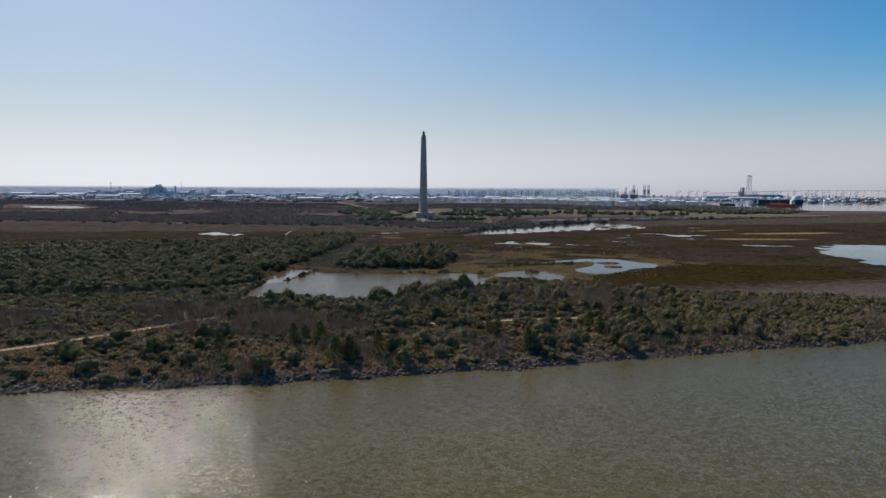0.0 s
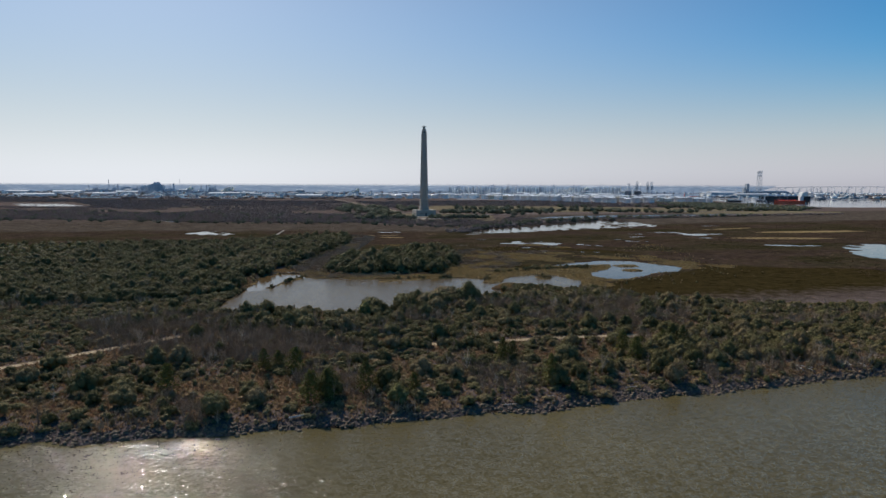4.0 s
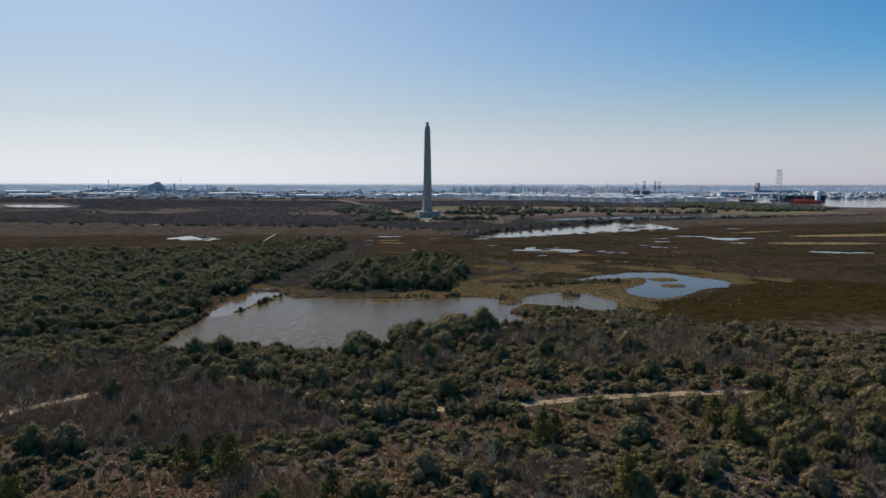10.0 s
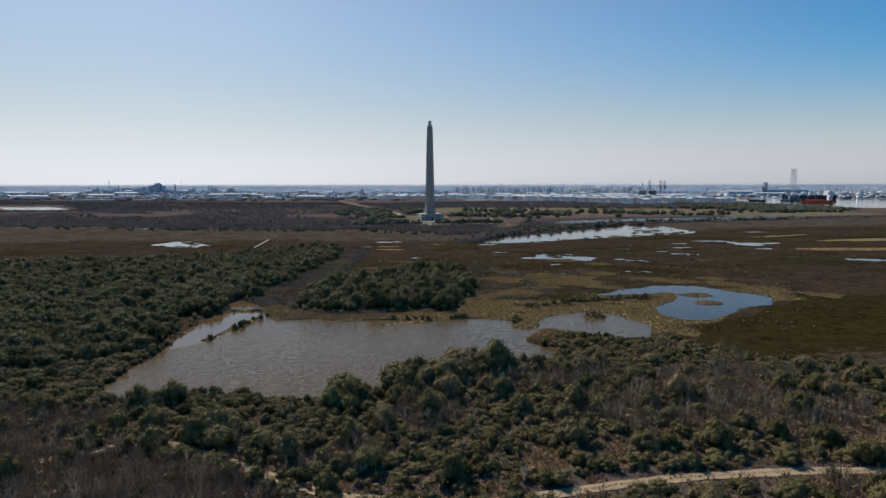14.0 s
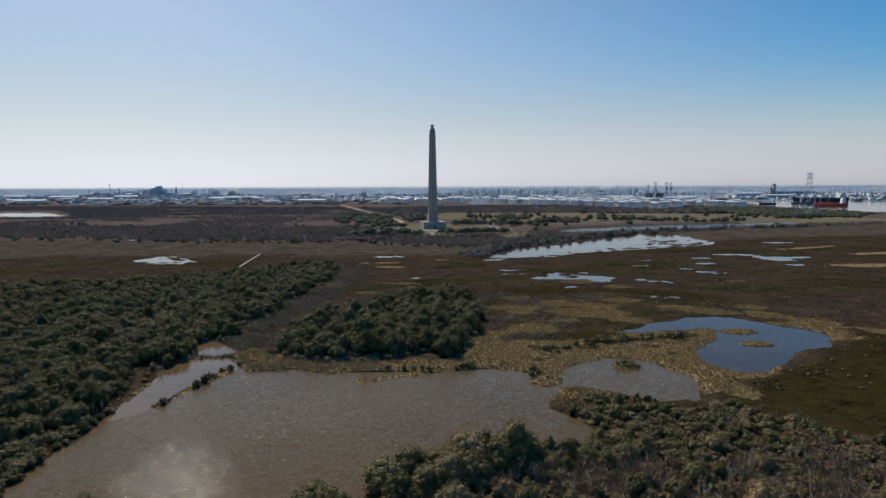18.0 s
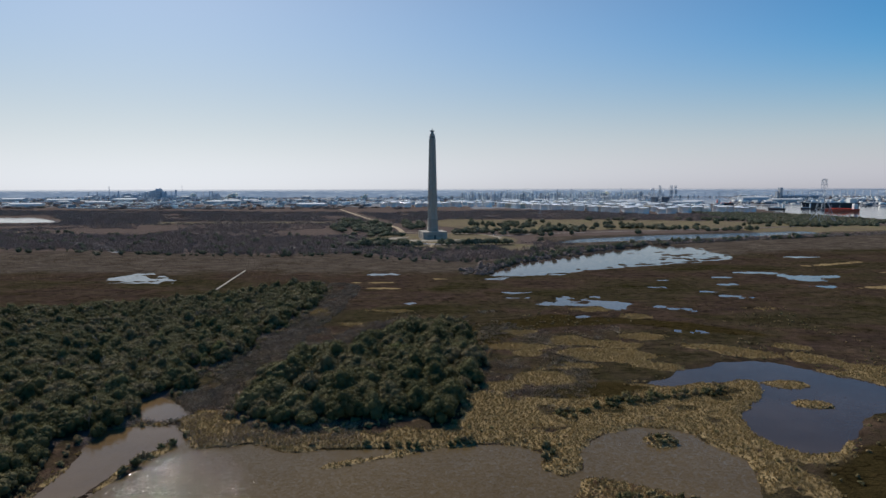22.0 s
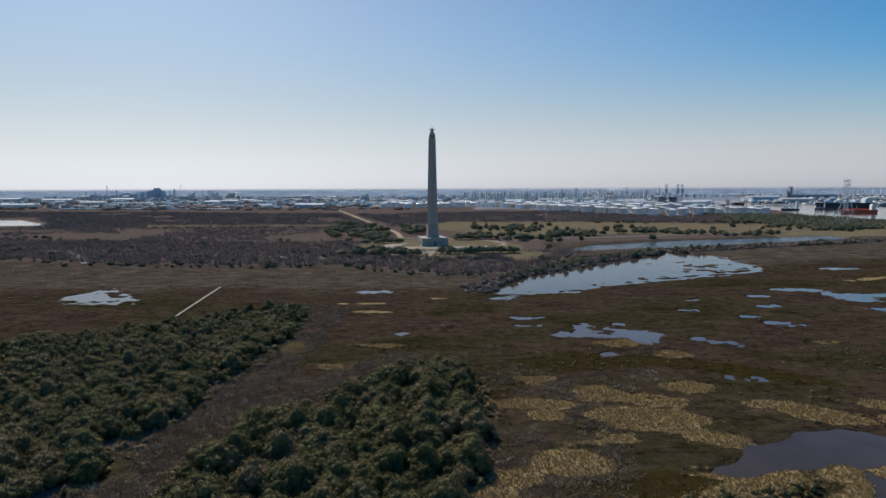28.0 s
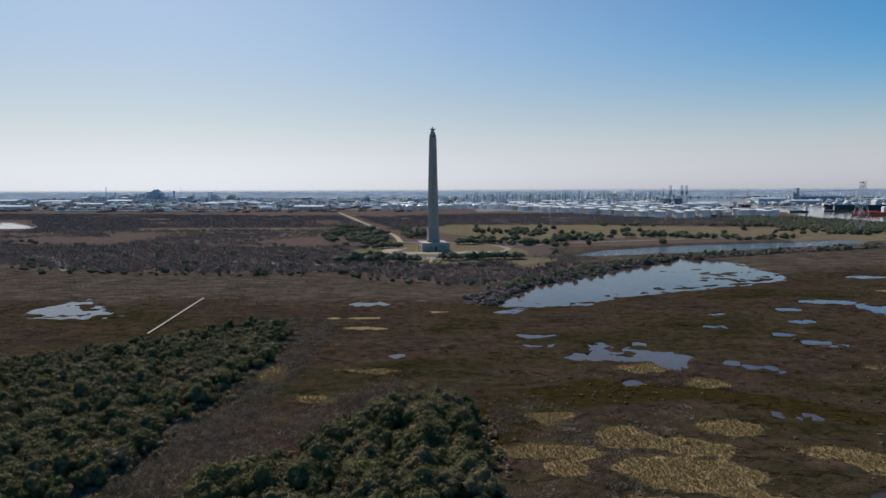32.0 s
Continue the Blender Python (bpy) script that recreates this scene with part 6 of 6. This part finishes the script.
def put(kind, px, py, turn=0.0, sc=1.0):
    if sample(D_GRID, px, py) < 12:
        return
    m = pose(px, py, ground_at(px, py), 0, 0, turn)
    copy_thing(kind, m).matrix_basis = m @ Matrix.Diagonal((sc, sc, sc, 1))


# the small stuff of the plants and terminals, past counting: drums, sheds, pipe runs and vessels
BOX_T = [np.array(f) for f in box(0, 0, 0, 2, 2, 1)[1]]
BOX_V = np.array(box(0, 0, 0, 2, 2, 1)[0])
BOX_T = np.array([t for q in BOX_T for t in ((q[0], q[1], q[2]), (q[0], q[2], q[3]))])
DRUM_V = np.array(tube(1, 1, 0, 1, 10)[0])
DRUM_T = np.array([t for q in tube(1, 1, 0, 1, 10)[1][:10] for t in ((q[0], q[1], q[2]), (q[0], q[2], q[3]))] + [(10, 10 + k, 11 + k) for k in range(1, 9)])
x, y = scatter(-3400, 1500, 3300, 3700, 34.0, lambda a, b: (np.abs(a) < 0.78 * (b + 1230)) * (sample(D_GRID, a, b) > 16) * (inside(a, b, TANK_FARM) > 20) * np.clip(np.clip((fbm(a, b, 260, 111) - 0.40) * 4, 0, 0.6) * np.where(a < 0, 0.5, 1) + 0.5 * (a > 100) * (a < 0.5 * (b + 890)) * (b > 2000), 0, 0.85), r)
n_low = len(x) // 2
woods("plant_sheds", x[:n_low], y[:n_low], r.uniform(4, 15, n_low), r.uniform(4, 12, n_low), [(BOX_V, BOX_T)], m_clutter, "small pale sheds and pipe racks of the far plants", "sheds", r, 0.3)
woods("plant_drums", x[n_low:], y[n_low:], r.uniform(4, 12, len(x) - n_low), r.uniform(5, 15, len(x) - n_low), [(DRUM_V, DRUM_T)], m_clutter, "small pale tanks and vessels of the far plants", "tanks", r, 0.3)
x, y = scatter(200, 2200, 2300, 3650, 38.0, lambda a, b: (a < 0.5 * (b + 890)) * (a > 0.04 * (b + 890)) * (sample(D_GRID, a, b) > 16) * np.clip((fbm(a, b, 300, 113) - 0.42) * 4, 0, 0.7), r)
woods("plant_towers", x, y, r.uniform(1.2, 3.2, len(x)), r.uniform(18, 52, len(x)), [(DRUM_V, DRUM_T)], m_clutter, "slim pale towers and stacks of the far refinery", "towers", r, 0.3)

# the refinery east of the monument's axis, along the horizon
for k in range(120):
    py = r.uniform(2350, 3600)
    px = (py + 890) * r.uniform(0.06, 0.46)
    put(cols[k % 4], px, py, 0, r.uniform(0.5, 1.15))
for k in range(22):
    py = r.uniform(2700, 3600)
    put(stacks[k % 2], (py + 890) * r.uniform(0.05, 0.50), py, 0, r.uniform(0.55, 1.05))
for k in range(46):
    py = r.uniform(2100, 3550)
    put(racks[k % 3], (py + 890) * r.uniform(-0.05, 0.5), py, r.uniform(-20, 20), r.uniform(0.8, 1.2))
for k in range(60):
    py = r.uniform(1500, 3500)
    px = (py + 890) * r.uniform(-0.72, 0.62)
    if inside(np.array([px]), np.array([py]), TANK_FARM)[0] < 40:
        continue
    put(sheds[k % 3], px, py, r.uniform(-15, 15), r.uniform(0.8, 1.4))
# units scattered right and left
for k in range(26):
    py = r.uniform(2600, 3600)
    put(cols[k % 4], (py + 890) * r.uniform(0.55, 0.78), py, 0, r.uniform(0.5, 0.9))
for k in range(44):
    put(cols[k % 4], r.uniform(-2500, -1450), r.uniform(3050, 3400), 0, r.uniform(0.45, 0.95))
for k in range(34):
    py = r.uniform(2500, 3500)
    put(racks[k % 3] if k % 2 else cols[k % 4], (py + 890) * r.uniform(-0.60, -0.30), py, r.uniform(-20, 20), r.uniform(0.6, 1.0))

# coker derricks in pairs
for px in (1583, 1662, 1692):
    d = empty("derrick", pose(px, 3200, 0), "tall dark lattice derrick over a refinery unit", "derrick", "derricks")
    part("lattice", join(*[bar((sx * 9, sy * 9, 0), (sx * 5, sy * 5, 92), 1.8) for sx in (-1, 1) for sy in (-1, 1)],
                         *[bar((-9 + 0.4 * k, -9 + 0.4 * k, 9.2 * k), (9 - 0.4 * (k + 1), -9 + 0.4 * k, 9.2 * (k + 1)), 1.0) for k in range(9)],
                         *[bar((9 - 0.4 * k, -9 + 0.4 * k, 9.2 * k), (-9 + 0.4 * (k + 1), -9 + 0.4 * k, 9.2 * (k + 1)), 1.0) for k in range(9)]), m_steel, d)
    part("house", box(0, 0, 30, 16, 16, 26), m_dark_shed, d)
discard(*cols, *racks, *sheds)

# power plant to the south-west
plant_y = 3380


def boiler_house(px, wide, high, deep=46):
    b = empty("boiler_house", pose(px, plant_y, 0), "tall plant building tinted hazy blue-grey, with stepped roof and louvred walls", "plant building", "power plant buildings")
    wall = part("wall", join(box(0, 0, -1, wide, deep, high * 0.82 + 1), box(wide * 0.08, 0, high * 0.82, wide * 0.7, deep * 0.7, high * 0.12)), m_blue_shed if wide % 2 < 1 else m_steel, b)
    part("roof_unit", join(box(-wide * 0.2, 0, high * 0.82, wide * 0.14, deep * 0.3, high * 0.16), box(wide * 0.2, 4, high * 0.94, wide * 0.2, deep * 0.3, high * 0.06)), m_steel, b)
    for k in range(3):
        for i in range(3):
            part("louvre", box(-wide * 0.3 + wide * 0.3 * i, -deep / 2 - 0.2, high * (0.18 + 0.2 * k), wide * 0.2, 0.5, high * 0.07), m_dark_shed, wall)


for px, wide, high in ((-2010, 30, 62), (-1968, 52, 78), (-1925, 22, 58), (-2060, 34, 52), (-2120, 44, 36), (-2190, 60, 42), (-2270, 40, 34), (-2350, 50, 28), (-1880, 50, 30), (-1560, 40, 40), (-2420, 36, 34)):
    boiler_house(px, wide, high)
for px, high, q in ((-2300, 92, 2.6), (-2385, 55, 3), (-2235, 60, 5), (-1830, 66, 7), (-1785, 100, 1.2), (-1590, 58, 4), (-1572, 58, 4), (-2445, 50, 4), (-2090, 48, 4), (-1700, 34, 6)):
    c = chimney(high, q)
    put(c, px, plant_y - 30)
    discard(c)

# low pale sheds and tanks in front of the plant
for px, py, lx in ((-1250, 2800, 90), (-820, 2700, 60), (-2000, 2500, 120), (-420, 2950, 80), (-2700, 3050, 100), (-560, 2400, 60), (-250, 2500, 90)):
    s_ = shed(lx, 26, 5 + lx * 0.02, m_shed, m_shed, "low pale plant shed with a metal roof")
    put(s_, px, py, r.uniform(-4, 4))
    discard(s_)

# a train of tank cars
wagon = empty("tank_wagon", pose(0, 0, -300), "white rail tank wagon standing in a long train", "rail wagon", "rail tank wagons")
part("barrel", moved(ring([(0.2, -7.2), (1.6, -7.0), (1.7, 0), (1.6, 7.0), (0.2, 7.2)], 12), pose(0, 0, 2.9, 0, 90, 0)), m_white_tank, wagon, "", True)
part("dome", ring([(0.7, 4.4), (0.7, 5.2), (0.1, 5.3)], 8), m_white_tank, wagon)
part("chassis", box(0, 0, 0.9, 14.6, 2.2, 0.5), m_dark_shed, wagon)
for k in (-5, 5):
    part("bogie", box(k, 0, 0.0, 2.6, 2.0, 0.9), m_black_hull, wagon)
for k in range(44):
    px = -1440 + 15.6 * k
    put(wagon, px, 1436 - 0.12 * (px + 1440), -6.8)
discard(wagon)
ribbon("railway", [(-1480, 1441), (-560, 1330)], 5, 0.25, m_asphalt, "ballast bed of a goods railway", 12, 0.03, "railway")


def plume(px, py, z, sc, label):
    """Drift of steam: many small round puffs that grow downwind."""
    vs, ts, n = [], [], 0
    for k in range(40):
        t = k / 39
        c = np.array([t * 3.0 + r.normal(0, 0.15), r.normal(0, 0.2), t * 1.3 + r.normal(0, 0.18)])
        v = BALL_V * (0.18 + 0.5 * t) * r.uniform(0.8, 1.15, (len(BALL_V), 1)) + c
        vs.append(v)
        ts.append(BALL_F + n)
        n += len(BALL_V)
    ob = new("steam_plume", tri_mesh("steam_plume", np.concatenate(vs) * sc, np.concatenate(ts), m_vapour, (), True))
    ob.location = (px, py, z)
    tagged(ob, label, "steam", kind="stuff")


for px, py, z, sc in ((-480, 2950, 3, 16), (-1470, 3300, 3, 24), (-1760, 3350, 3, 20), (580, 3200, 3, 20), (1010, 3100, 3, 22), (1180, 3300, 3, 20), (820, 3500, 3, 18)):
    plume(px, py, z, sc, "white steam drifting from a plant vent")

# ---------------------------------------------------------------- river crossing pylon
def pylon(px, py, high, wide, label):
    p = empty("lattice_pylon", pose(px, py, ground_at(px, py)), label, "pylon", "lattice pylons")
    lv = [(wide / 2, 0), (wide * 0.24, high * 0.34), (wide * 0.12, high * 0.62), (wide * 0.10, high * 0.82), (wide * 0.10, high)]
    for sx in (-1, 1):
        for sy in (-1, 1):
            part("leg", join(*[bar((sx * a, sy * a, z), (sx * b, sy * b, w), high * 0.005) for (a, z), (b, w) in zip(lv, lv[1:])]), m_steel, p)
    for (a, z), (b, w) in zip(lv, lv[1:]):
        for turn in range(4):
            m = pose(0, 0, 0, 0, 0, 90 * turn)
            part("brace", moved(join(bar((-a, -a, z), (b, -b, w), high * 0.0032), bar((a, -a, z), (-b, -b, w), high * 0.0032), bar((-b, -b, w), (b, -b, w), high * 0.0032)), m), m_steel, p)
    for z in (0.88, 0.97):
        part("cross_arm", join(bar((-wide * 0.14, 0, high * z), (wide * 0.14, 0, high * z), high * 0.008), bar((-wide * 0.14, 0, high * z), (0, 0, high * (z + 0.03)), high * 0.0032), bar((wide * 0.14, 0, high * z), (0, 0, high * (z + 0.03)), high * 0.0032)), m_steel, p)


pylon(863, 349, 98, 40, "very tall grey lattice pylon beside the ship channel")
for px, py, h in ((-900, 1900, 32), (-1200, 2100, 32), (-1500, 2300, 32), (300, 700, 26)):
    pylon(px, py, h, 8, "grey lattice pylon carrying power lines")

# ---------------------------------------------------------------- waterfront: sheds, elevator, ships, bridge
blue = shed(150, 60, 22, m_blue_shed, m_shed, "long dark blue waterfront warehouse with a pale roof")
put(blue, 1731, 2244, 0)
discard(blue)
elev = empty("grain_elevator", pose(2150, 2500, 1), "huge dark grey grain elevator with a tall headhouse", "grain elevator")
part("bin_block", box(0, 0, -1, 250, 40, 27), m_dark_shed, elev)
for k in range(14):
    part("silo_bin", tube(9, 9, -1, 25, 14, -118 + 18 * k, -22), m_dark_shed, elev)
part("headhouse", join(box(-128, 0, 0, 15, 26, 74), box(-146, 0, 0, 10, 20, 52)), m_dark_shed, elev)
part("gallery", box(0, 0, 26, 244, 12, 5), m_steel, elev)
cream_hall = shed(180, 90, 20, m_tan_tank, m_tan_tank, "large low cream-coloured terminal building")
put(cream_hall, 2010, 1330, 8)
discard(cream_hall)


def ship(px, py, turn, long, hull, deck, label, cargo):
    s_ = empty("cargo_ship", pose(px, py, 0, 0, 0, turn), label, "ship", "moored ships")
    b, h = long * 0.075, long * 0.085
    low = [(-long / 2, -b * 0.8, -2), (long * 0.36, -b, -2), (long * 0.47, 0, -2), (long * 0.36, b, -2), (-long / 2, b * 0.8, -2)]
    top = [(-long / 2 - 2, -b, h), (long * 0.38, -b * 1.05, h), (long / 2, 0, h + 3), (long * 0.38, b * 1.05, h), (-long / 2 - 2, b, h)]
    part("hull", loft([low, top]), hull, s_)
    part("deck_gear", join(*[box(-long * 0.22 + long * 0.09 * k, 0, h, long * 0.06, b * 1.3, 2.4) for k in range(6)], box(long * 0.08, 0, h + 1.5, long * 0.62, 1.5, 1.5)), deck, s_)
    house = part("deckhouse", join(box(-long * 0.40, 0, h, long * 0.12, b * 1.7, 14), box(-long * 0.40, 0, h + 14, long * 0.08, b * 2.1, 3.5)), m_white_paint, s_)
    part("bridge_window", box(-long * 0.40 + long * 0.036, 0, h + 15, 0.5, b * 1.9, 1.3), m_glass, house)
    part("funnel", box(-long * 0.455, 0, h, long * 0.03, b * 0.7, 16), deck, s_)
    for k in (0.05, 0.3):
        part("mast", bar((long * k, 0, h), (long * k, 0, h + 14), 0.9), m_pale_steel, s_)
    for k in range(cargo):
        part("cargo_tank", moved(ring([(0.3, -9), (5.5, -6), (7, 0), (5.5, 6), (0.3, 9)], 14), pose(-long * 0.22 + long * 0.17 * k, 0, h + 4, 0, 90, 0)), m_white_paint, s_, "white cargo tank", True)


ship(1339, 980, 172, 104, m_red_hull, m_red_hull, "red-hulled tanker with a white deckhouse moored in the channel", 0)
ship(1567, 1384, 176, 212, m_black_hull, m_steel, "black-hulled gas carrier with white deck tanks", 4)
ship(1310, 1700, 10, 90, m_black_hull, m_red_hull, "dark-hulled ship with red deck gear", 0)
ship(1240, 1180, 165, 56, m_black_hull, m_white_paint, "small white-topped coaster by the tank farm", 0)
ship(1385, 1240, 160, 34, m_black_hull, m_steel, "small dark tug in the channel", 0)
ship(2300, 1400, 168, 140, m_black_hull, m_steel, "dark tanker moored at the far terminal", 2)

bridge = empty("high_bridge", pose(0, 3380, 0), "long low-arched concrete road bridge on tall piers", "bridge")
deck_z = lambda q: 24 + 34 / (1 + math.exp(-(q - 2500) / 220))
for k in range(36):
    q0, q1 = 2250 + 56 * k, 2250 + 56 * (k + 1)
    part("deck_span", join(bar((q0, 0, deck_z(q0)), (q1, 0, deck_z(q1)), 3.2)), m_concrete, bridge)
    part("pier", box(q0, 0, -2, 2, 5, deck_z(q0) + 1), m_concrete, bridge)
# masts and port cranes along the horizon
for k in range(16):
    q = r.uniform(1900, 3700)
    c = empty("port_crane", pose(q, 3250 + r.uniform(-250, 250), 0, 0, 0, r.uniform(-40, 40)), "spindly dockside crane tinted hazy blue-grey", "crane", "dockside cranes")
    part("tower", join(*[bar((sx * 6, sy * 6, 0), (sx * 4, sy * 4, 34), 1.3) for sx in (-1, 1) for sy in (-1, 1)]), m_steel, c)
    part("boom", bar((-18, 0, 34), (34, 0, 48), 1.8), m_steel, c)
    part("apex", join(bar((0, 0, 34), (2, 0, 60), 1.2), bar((2, 0, 60), (30, 0, 47), 0.7)), m_steel, c)
discard(*stacks)
